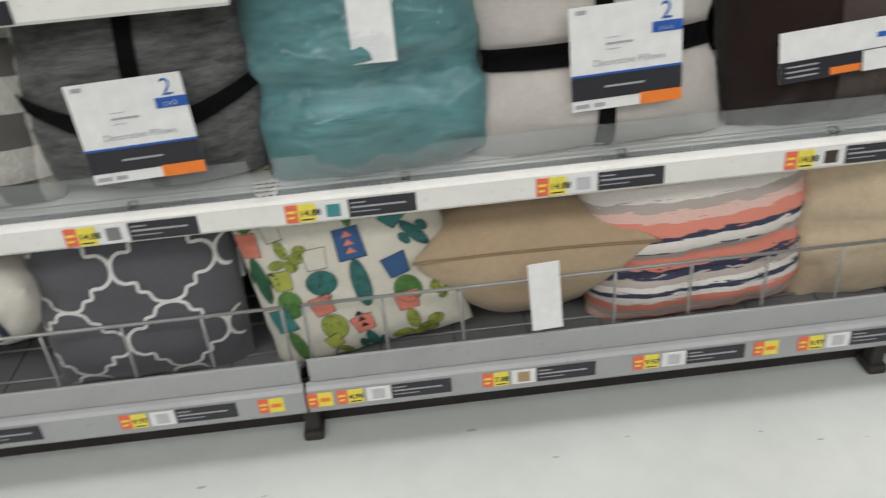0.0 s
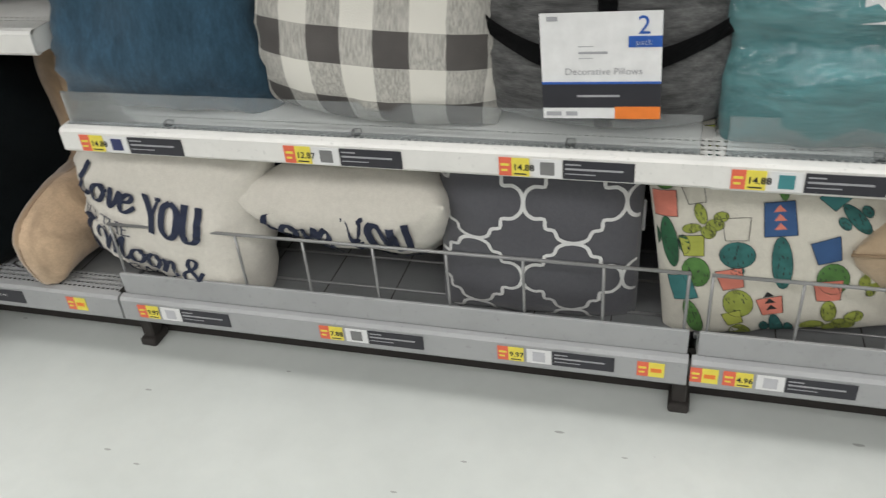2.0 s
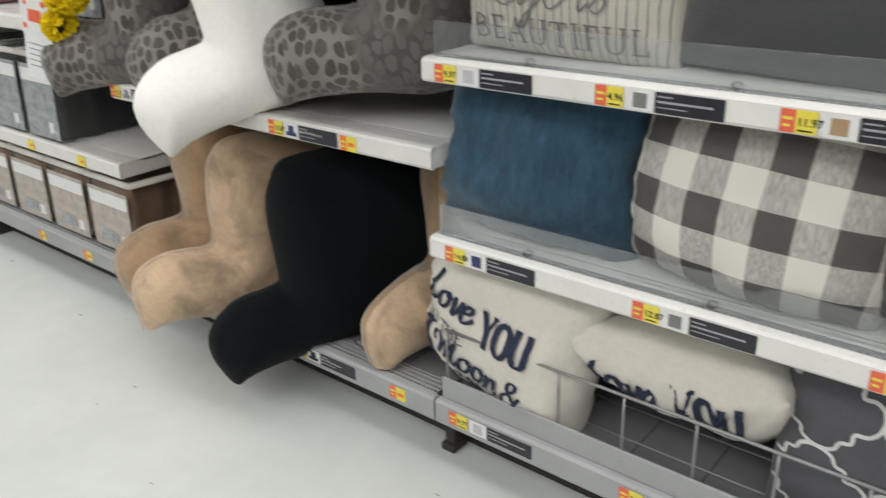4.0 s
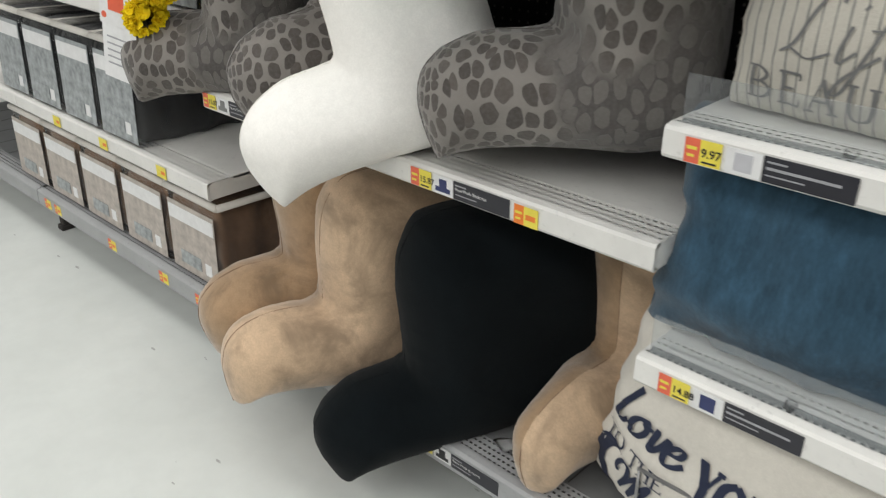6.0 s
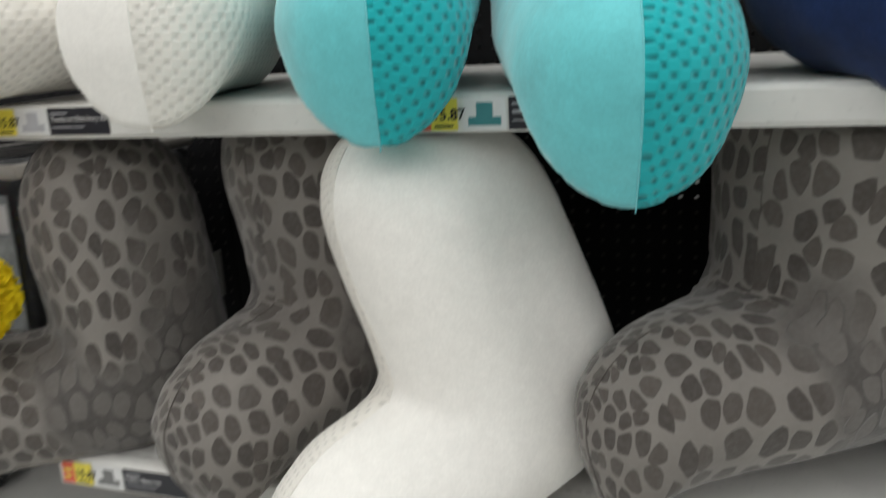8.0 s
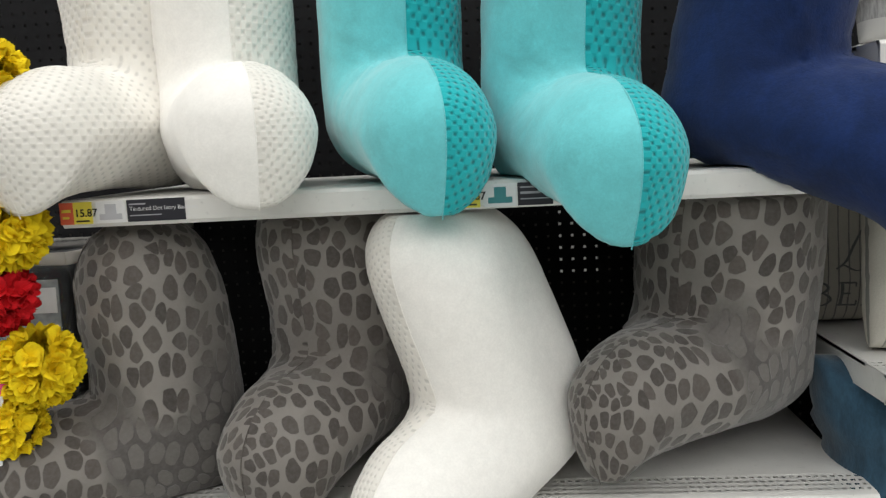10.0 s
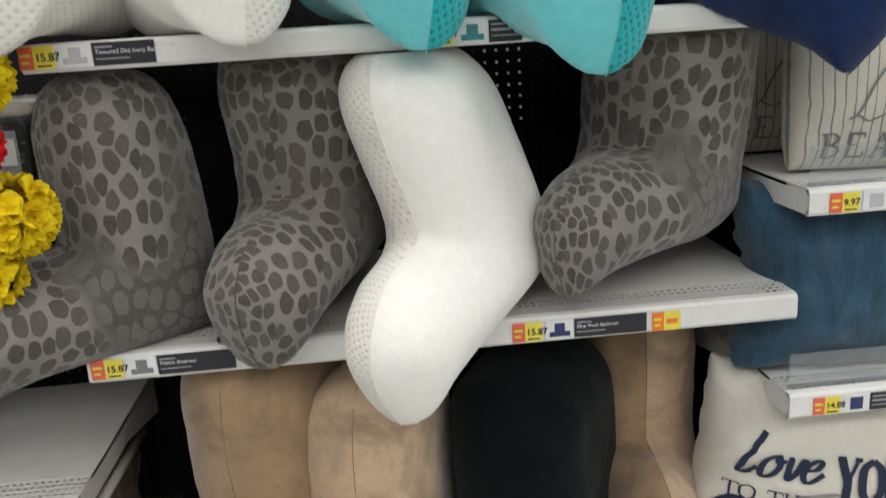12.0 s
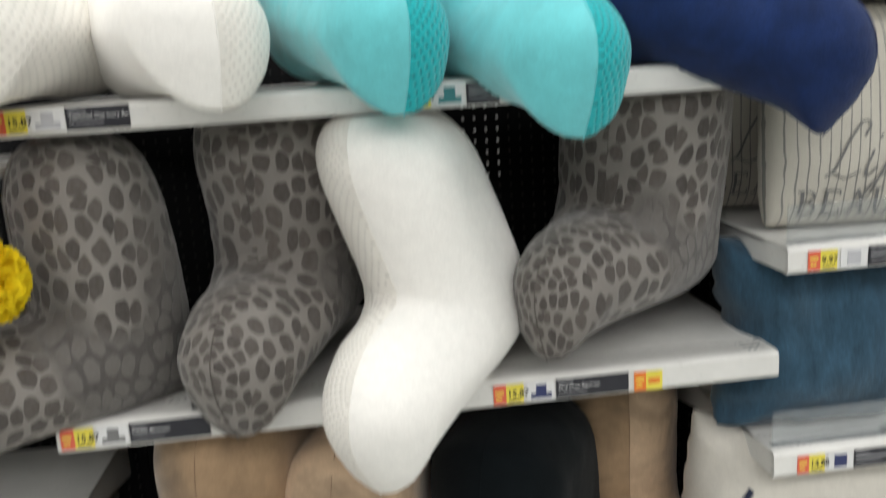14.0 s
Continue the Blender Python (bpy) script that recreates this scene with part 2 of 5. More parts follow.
WHITE = painted("white_enamel", (0.78, 0.77, 0.74), 0.35)
GREY = painted("grey_enamel", (0.18, 0.184, 0.188), 0.42)
GREY_LT = painted("light_grey_enamel", (0.36, 0.366, 0.372), 0.42)
BLACK_PANEL = painted("black_panel", (0.007, 0.007, 0.008), 0.75)
BLACK_PANEL.node_tree.nodes["Principled BSDF"].inputs["Specular IOR Level"].default_value = 0.2
BLOCKER = painted("dark_blocker", (0.11, 0.10, 0.095), 0.8)
FOOT_AND_SHADE = painted("dirty_foot_and_shade", (0.035, 0.03, 0.027), 0.7)
WIRE = painted("wire_grey", (0.30, 0.30, 0.30), 0.35, 0.4)
FLOOR = floor_vinyl()
WALL = painted("store_wall", (0.62, 0.62, 0.60), 0.8)
CEIL = painted("ceiling_white", (0.75, 0.75, 0.74), 0.9)
RAIL = clear_plastic("clear_acrylic", (0.93, 0.95, 0.96), 0.035, 0.07)
BAG = clear_plastic("clear_bag", (0.97, 0.98, 0.98), 0.045, 0.012, 0.03)
CHANNEL = clear_plastic("clear_channel", (0.97, 0.97, 0.97), 0.05, 0.0)
T_YELLOW = plain("label_yellow", (0.85, 0.72, 0.09), 0.45)
T_RED = plain("label_red", (0.80, 0.15, 0.08), 0.45)
T_ORANGE = plain("label_orange", (0.85, 0.22, 0.03), 0.45)
T_WHITE = plain("label_white", (0.80, 0.80, 0.80), 0.45)
T_BLACK = plain("label_black", (0.022, 0.022, 0.03), 0.4)
T_INK = plain("ink_black", (0.012, 0.012, 0.014), 0.5)
T_GREYINK = plain("ink_grey", (0.38, 0.38, 0.40), 0.5)
T_BLUE = plain("ink_blue", (0.02, 0.10, 0.42), 0.45)
NAVY_INK = plain("navy_print", (0.018, 0.025, 0.055), 0.9)
GREY_INK = plain("grey_print", (0.20, 0.20, 0.20), 0.9)
STRAP = fabric("black_strap", (0.010, 0.010, 0.011), 0.7, sheen=0.0)
PAPER = plain("white_paper", (0.82, 0.82, 0.82), 0.7)
CREAM = fabric("cream_canvas", (0.70, 0.665, 0.60), 0.9, 420, relief=0.3)
CREAM_B = fabric("cream_cactus_canvas", (0.66, 0.63, 0.55), 0.92, 420, relief=0.3)
TRELLIS = fabric("charcoal_cotton", (0.105, 0.105, 0.118), 0.85, 520, relief=0.25)
EMBROID = plain("white_embroidery", (0.72, 0.72, 0.71), 0.9)
TAN = fabric("tan_twill", (0.50, 0.375, 0.25), 0.85, 460)
TAN_SEAM = plain("tan_seam", (0.30, 0.21, 0.13), 0.9)
GOLD = fabric("pale_gold_satin", (0.66, 0.53, 0.37), 0.7, 300, rough=0.5)
DENIM = fabric("blue_chenille", (0.036, 0.086, 0.135), 0.55, 200, (1, 1, 0.35), 7.0, heather=0.35)
GREY_CH = fabric("grey_chenille", (0.095, 0.095, 0.095), 0.55, 240, (0.22, 1, 1.6), 10.0, heather=0.75)
TEAL_CH = fabric("teal_chenille", (0.115, 0.29, 0.305), 0.6, 200, (0.25, 1, 1.5), 8.0, heather=0.3)
CREAM_PL = fabric("ivory_plush", (0.56, 0.52, 0.49), 0.85, 300, blot=7.0)
BROWN_PL = fabric("brown_plush", (0.022, 0.010, 0.007), 0.6, 200)
DGREY = fabric("dark_grey_cotton", (0.075, 0.077, 0.08), 0.9, 600)
PLAID = plaid_cloth("grey_buffalo_check", (0.74, 0.72, 0.66), (0.085, 0.078, 0.075), 3.9, 2.9, (0.30, 0.55))
PLAID_S = plaid_cloth("small_grey_check", (0.6, 0.6, 0.58), (0.16, 0.16, 0.17), 6, 6)
CORAL_C, PINK_C, WHITE_C, GREY_C, NAVY_C = (0.78, 0.27, 0.20), (0.78, 0.52, 0.46), (0.80, 0.76, 0.72), (0.46, 0.40, 0.37), (0.03, 0.038, 0.085)
IKAT = stripe_cloth("coral_ikat", list(zip((0.0, 0.05, 0.10, 0.14, 0.19, 0.23, 0.26, 0.30, 0.34, 0.37, 0.42, 0.47, 0.50, 0.56, 0.59, 0.66, 0.71, 0.76, 0.84),
    (CORAL_C, PINK_C, GREY_C, CORAL_C, WHITE_C, NAVY_C, WHITE_C, GREY_C, NAVY_C, CORAL_C, GREY_C, NAVY_C, WHITE_C, NAVY_C, CORAL_C, PINK_C, GREY_C, WHITE_C, PINK_C))), 0.02)
TICKING = ticking_cloth("ticking_stripe", 26)
PEBBLE = pebble_plush("pebble_plush")
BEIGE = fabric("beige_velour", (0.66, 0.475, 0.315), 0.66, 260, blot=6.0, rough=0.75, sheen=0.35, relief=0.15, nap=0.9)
# darker copy of the velour, for turned nap and for painted-in shade
BEIGE_B = fabric("beige_velour_dark", (0.43, 0.285, 0.165), 0.66, 260, blot=6.0, rough=0.7, sheen=0.5, relief=0.15, nap=0.9)
BLACK_V = fabric("black_velour", (0.006, 0.0085, 0.010), 0.7, 260, blot=6.0, sheen=0.06, nap=0.5)
BLACK_V.node_tree.nodes["Principled BSDF"].inputs["Specular IOR Level"].default_value = 0.05
IVORY = fabric("ivory_velour", (0.88, 0.86, 0.82), 0.98, 300, blot=6.0, relief=0.06)
IVORY_D = dotted_plush("ivory_dots", (0.87, 0.84, 0.78), 0.74, 0.0145, 0.4)
AQUA = fabric("aqua_velour", (0.15, 0.62, 0.66), 0.84, 260, blot=7.0, relief=0.15, rough=0.7, sheen=0.45, nap=0.45)
AQUA_D = dotted_plush("aqua_dots", (0.004, 0.47, 0.51), 0.42, 0.0160, 0.6)
NAVY = fabric("navy_velour", (0.009, 0.028, 0.115), 0.5, 220, blot=8.0, sheen=0.10, nap=0.8)
YELLOW_NET = fabric("yellow_net", (0.92, 0.70, 0.015), 0.9, 300, relief=0.4, sheen=0.0)
RED_NET = fabric("red_net", (0.72, 0.012, 0.02), 0.8, 300, relief=0.4, sheen=0.0)
PINK = plain("pink_cloth", (0.78, 0.08, 0.25), 0.8)
SEAM_BROWN = plain("brown_thread", (0.30, 0.20, 0.13), 0.9)
TAUPE = fabric("taupe_blanket", (0.29, 0.18, 0.115), 0.6, 200, nap=0.5)
CHAR = fabric("charcoal_blanket", (0.028, 0.03, 0.033), 0.6, 200)
PIPING = plain("white_piping", (0.70, 0.67, 0.62), 0.6)
CARD_TAUPE = plain("card_taupe_photo", (0.52, 0.46, 0.41), 0.35, 0.65)
CARD_GREY = plain("card_grey_photo", (0.42, 0.45, 0.46), 0.35, 0.45)
CARD_PINK = plain("card_pink", (0.62, 0.25, 0.33), 0.4, 0.7)
GREENS = [plain("cactus_green", (0.10, 0.24, 0.06), 0.9, 0.6), plain("cactus_teal", (0.04, 0.17, 0.16), 0.9, 0.6), plain("cactus_olive", (0.33, 0.38, 0.07), 0.9, 0.7), plain("cactus_deep", (0.03, 0.13, 0.06), 0.9, 0.6)]
POTS = [plain("pot_coral", (0.68, 0.22, 0.16), 0.9), plain("pot_blue", (0.04, 0.10, 0.24), 0.9), plain("pot_olive", (0.40, 0.43, 0.08), 0.9), plain("pot_teal", (0.05, 0.20, 0.20), 0.9)]


# ---- mesh helpers ----


def part(name, bm, mat, parent=None, label="", smooth=False):
    me = bpy.data.meshes.new(name)
    if smooth:
        for f in bm.faces:
            f.smooth = True
    bm.to_mesh(me)
    bm.free()
    me.materials.append(mat)
    ob = new(name, me)
    if parent is not None:
        ob.parent = parent
    if label:
        ob["label"] = label
    return ob


def thing(name, label, category, m=None, group="", kind=""):
    ob = new(name)
    ob.empty_display_size = 0.05
    if m is not None:
        ob.matrix_world = m
    return tagged(ob, label, category, group, kind)


def block(bm, x0, x1, y0, y1, z0, z1, bev=0.0, seg=2):
    """A box with rounded edges, added to bm."""
    vs = [bm.verts.new((x, y, z)) for x in (x0, x1) for y in (y0, y1) for z in (z0, z1)]
    fs = [bm.faces.new([vs[i] for i in q]) for q in ((0, 1, 3, 2), (4, 6, 7, 5), (0, 4, 5, 1), (2, 3, 7, 6), (0, 2, 6, 4), (1, 5, 7, 3))]
    if bev:
        es = list({e for f in fs for e in f.edges})
        bmesh.ops.bevel(bm, geom=es, offset=bev, segments=seg, affect="EDGES", profile=0.5)
    return bm


def boxed(x0, x1, y0, y1, z0, z1, bev=0.0, seg=2):
    return block(bmesh.new(), x0, x1, y0, y1, z0, z1, bev, seg)


def tube(bm, a, b, r, n=8):
    a, b = Vector(a), Vector(b)
    q = (b - a).to_track_quat("Z", "Y")
    ring = [q @ Vector((r * math.cos(k * math.tau / n), r * math.sin(k * math.tau / n), 0)) for k in range(n)]
    lo, hi = [bm.verts.new(a + v) for v in ring], [bm.verts.new(b + v) for v in ring]
    for k in range(n):
        bm.faces.new((lo[k], lo[(k + 1) % n], hi[(k + 1) % n], hi[k]))
    bm.faces.new(lo[::-1])
    bm.faces.new(hi)
    return bm


def perforated(bm, x0, x1, y0, y1, z, px, wx, py, wy, flip=None):
    """A sheet in the plane z with a lattice of open slots; flip turns (x, y, z) into another plane."""
    nx, ny = int((x1 - x0) / px), int((y1 - y0) / py)
    xs, ys = [x0], [y0]
    for i in range(nx):
        c = x0 + (x1 - x0) * (i + 0.5) / nx
        xs += [c - wx / 2, c + wx / 2]
    for j in range(ny):
        c = y0 + (y1 - y0) * (j + 0.5) / ny
        ys += [c - wy / 2, c + wy / 2]
    xs.append(x1)
    ys.append(y1)
    put = flip or (lambda x, y, z: (x, y, z))
    grid = [[bm.verts.new(put(x, y, z)) for y in ys] for x in xs]
    for i in range(len(xs) - 1):
        for j in range(len(ys) - 1):
            if i % 2 == 1 and j % 2 == 1:
                continue
            bm.faces.new((grid[i][j], grid[i + 1][j], grid[i + 1][j + 1], grid[i][j + 1]))
    return bm


def text_shape(body, size, shear=0.0, bold=0.0, align="LEFT", space=1.0):
    """Flat lettering in x and y as a bmesh."""
    cu = bpy.data.curves.new("lettering", "FONT")
    cu.body, cu.size, cu.shear, cu.offset, cu.align_x, cu.resolution_u, cu.space_character = body, size, shear, bold, align, 3, space
    ob = bpy.data.objects.new("lettering", cu)
    me = bpy.data.meshes.new_from_object(ob)
    bm = bmesh.new()
    bm.from_mesh(me)
    bpy.data.objects.remove(ob)
    bpy.data.meshes.remove(me)
    return bm


def fine_cut(bm, size, rounds=4):
    for _ in range(rounds):
        es = [e for e in bm.edges if e.calc_length() > size]
        if not es:
            break
        bmesh.ops.subdivide_edges(bm, edges=es, cuts=1)
        bmesh.ops.triangulate(bm, faces=[f for f in bm.faces if len(f.verts) > 4])
    return bm


# ---- soft goods ----


class Cushion:
    """The surface of a stuffed square pillow. Local x to its right, z up, front to -y."""

    def __init__(self, w, h, d, rnd=0.3, pinch=0.05, full=0.5, lump=0.006, fold=0.004, seed=0, crease=None, waist=None):
        self.waist = waist
        self.w, self.h, self.d, self.rnd, self.pinch, self.full, self.lump, self.fold = w, h, d, rnd, pinch, full, lump, fold
        self.o = Vector((seed * 3.7, seed * 1.3, seed * 7.1))
        self.crease = crease

    def at(self, u, v, side=-1, off=0.0):
        r, p = self.rnd, self.pinch
        x = u * math.sqrt(1 - r * v * v / 2) * (1 - p * (1 - v * v))
        z = v * math.sqrt(1 - r * u * u / 2) * (1 - p * (1 - u * u))
        if self.waist:
            x *= 1 - self.waist[1] * math.exp(-((v - self.waist[0]) / self.waist[2]) ** 2)
        e = max(0.0, (1 - abs(u) ** 2.3) * (1 - abs(v) ** 2.3))
        t = self.d / 2 * e ** self.full
        x, z = x * self.w / 2, z * self.h / 2
        q = Vector((x, side * 0.3, z)) * 9 + self.o
        t += self.lump * noise.noise(q) * min(1, e * 3) * 1.6
        edge = max(abs(u), abs(v))
        k = Vector((math.atan2(v, u) * 5.0, edge * 1.5, side * 2.0)) + self.o
        t += self.fold * noise.noise(k * 1.6) * (edge ** 3) * (1 if e > 0.001 else 0) * 1.5
        t += self.fold * 0.35 * noise.noise(Vector((math.atan2(v, u) * 13.0, edge * 2.5, side * 2.0)) + self.o) * edge ** 2 * min(1, e * 6)
        if self.crease:
            for cv, deep, wide in self.crease:
                t -= deep * math.exp(-((v - cv) / wide) ** 2) * min(1, e * 3)
        return Vector((x, side * (max(t, 0) + off), z))

    def mesh(self, n=30):
        bm = bmesh.new()
        uvl = bm.loops.layers.uv.new("UVMap")
        lin = [math.sin((i / n * 2 - 1) * math.pi / 2) for i in range(n + 1)]
        where = {}
        sides = {}
        for side in (-1, 1):
            grid = []
            for i, u in enumerate(lin):
                row = []
                for j, v in enumerate(lin):
                    rim = i in (0, n) or j in (0, n)
                    if rim and side == 1:
                        vert = sides[(i, j)]
                    else:
                        vert = bm.verts.new(self.at(u, v, side))
                        if rim:
                            sides[(i, j)] = vert
                    where[(vert, side)] = (u * 0.5 + 0.5, v * 0.5 + 0.5)
                    row.append(vert)
                grid.append(row)
            for i in range(n):
                for j in range(n):
                    q = [grid[i][j], grid[i + 1][j], grid[i + 1][j + 1], grid[i][j + 1]]
                    f = bm.faces.new(q if side == -1 else q[::-1])
                    for lp in f.loops:
                        lp[uvl].uv = where[(lp.vert, side)]
        return bm

    def patch(self, u0, u1, v0, v1, off=0.004, n=14, m=6, side=-1, sag=0.0):
        """A strip of cloth lying on the face."""
        bm = bmesh.new()
        g = [[bm.verts.new(self.at(u0 + (u1 - u0) * i / n, v0 + (v1 - v0) * j / m + sag * ((2 * i / n - 1) ** 2 - 0.4), side, off)) for j in range(m + 1)] for i in range(n + 1)]
        for i in range(n):
            for j in range(m):
                bm.faces.new((g[i][j], g[i + 1][j], g[i + 1][j + 1], g[i][j + 1]))
        bmesh.ops.solidify(bm, geom=bm.faces[:], thickness=0.0015)
        return bm

    def wrap(self, bm, x0, z0, off=0.002, size=0.012, turn=0.0):
        """Lay a flat shape (x, y in metres) on the face, its origin at (x0, z0)."""
        fine_cut(bm, size)
        c, s = math.cos(radians(turn)), math.sin(radians(turn))
        for v in bm.verts:
            x, z = x0 + v.co.x * c - v.co.y * s, z0 + v.co.x * s + v.co.y * c
            v.co = self.at(max(-0.97, min(0.97, 2 * x / self.w)), max(-0.97, min(0.97, 2 * z / self.h)), -1, off + v.co.z)
        return bm


def pillow(label, cushion, m, mat, name="throw_pillow", group="", n=30):
    ob = part(name, cushion.mesh(n), mat, None, smooth=True)
    ob.matrix_world = m
    return tagged(ob, label, "pillow", group)


def seam(cushion, mat, parent, r=0.003):
    """Piping round the edge of a pillow."""
    bm = bmesh.new()
    lin = [i / 12 * 2 - 1 for i in range(13)]
    loop = [(u, -1) for u in lin] + [(1, v) for v in lin[1:]] + [(u, 1) for u in lin[::-1][1:]] + [(-1, v) for v in lin[::-1][1:-1]]
    pts = [cushion.at(u, v) for u, v in loop]
    rings = []
    for i, q in enumerate(pts):
        t = (pts[(i + 1) % len(pts)] - pts[i - 1]).normalized()
        n = t.cross(Vector((0, 1, 0))).normalized()
        rings.append([bm.verts.new(q + (n * math.cos(a) + Vector((0, 1, 0)) * math.sin(a)) * r) for a in [k * math.tau / 6 for k in range(6)]])
    for i, ring in enumerate(rings):
        after = rings[(i + 1) % len(rings)]
        for k in range(6):
            bm.faces.new((ring[k], ring[(k + 1) % 6], after[(k + 1) % 6], after[k]))
    return part("piping", bm, mat, parent, smooth=True)


def smooth_path(pts, n):
    """Catmull-Rom through rows of numbers."""
    pts = [np.array(p, float) for p in pts]
    pts = [2 * pts[0] - pts[1], *pts, 2 * pts[-1] - pts[-2]]
    out = []
    for i in range(1, len(pts) - 2):
        a, b, c, d = pts[i - 1:i + 3]
        for k in range(n):
            t = k / n
            out.append(0.5 * (2 * b + (c - a) * t + (2 * a - 5 * b + 4 * c - d) * t * t + (3 * b - a - 3 * c + d) * t ** 3))
    out.append(pts[-2])
    return out


def net_surface(field, lo, hi, cell):
    """Surface net of a field's zero level inside a box: points and quads."""
    dims = np.ceil((hi - lo) / cell).astype(int) + 1
    ax = [lo[i] + cell * np.arange(dims[i]) for i in range(3)]
    g = np.stack(np.meshgrid(*ax, indexing="ij"), -1)
    f = field(g.reshape(-1, 3)).reshape(dims)
    neg = f < 0
    total = np.zeros(tuple(dims - 1) + (3,))
    count = np.zeros(tuple(dims - 1))

    def corner(a, o):
        return a[o[0]:o[0] + dims[0] - 1, o[1]:o[1] + dims[1] - 1, o[2]:o[2] + dims[2] - 1]

    for axis in range(3):
        for u in (0, 1):
            for v in (0, 1):
                o = [u, v]
                o.insert(axis, 0)
                e = list(o)
                e[axis] = 1
                a, b = corner(f, o), corner(f, e)
                cross = corner(neg, o) != corner(neg, e)
                k = np.where(cross, a / np.where(cross, a - b, 1.0), 0.0)
                total += np.where(cross[..., None], corner(g, o) + k[..., None] * (corner(g, e) - corner(g, o)), 0.0)
                count += cross
    live = count > 0
    ids = np.full(live.shape, -1)
    ids[live] = np.arange(live.sum())
    pts = total[live] / count[live][:, None]
    quads = []
    for axis in range(3):
        a = np.take(neg, range(dims[axis] - 1), axis)
        b = np.take(neg, range(1, dims[axis]), axis)
        for i, j, k in np.argwhere(a != b):
            c = [i, j, k]
            p, q = [d for d in range(3) if d != axis]
            if min(c[p], c[q]) < 1 or c[p] >= dims[p] - 1 or c[q] >= dims[q] - 1:
                continue
            ring = []
            for dp, dq in ((-1, -1), (0, -1), (0, 0), (-1, 0)):
                n = list(c)
                n[p] += dp
                n[q] += dq
                ring.append(int(ids[tuple(n)]))
            out = bool(a[i, j, k]) != (axis == 1)
            quads.append(ring if out else ring[::-1])
    return pts, quads


# the side panel of a backrest arm: from the toe's lower corner round the toe and instep, up the front, over the top and down the back
BOOT = ((0.203, -0.208), (0.221, -0.155), (0.230, -0.10), (0.218, -0.05), (0.175, -0.012), (0.11, 0.006), (0.045, 0.006), (0.012, 0.008), (0.003, 0.02),
    (0.004, 0.07), (0.009, 0.14), (0.004, 0.21), (-0.022, 0.262), (-0.07, 0.292), (-0.13, 0.294), (-0.19, 0.265), (-0.225, 0.20), (-0.24, 0.08),
    (-0.245, -0.06), (-0.225, -0.17), (-0.14, -0.205), (0.0, -0.190), (0.12, -0.188), (0.203, -0.208))


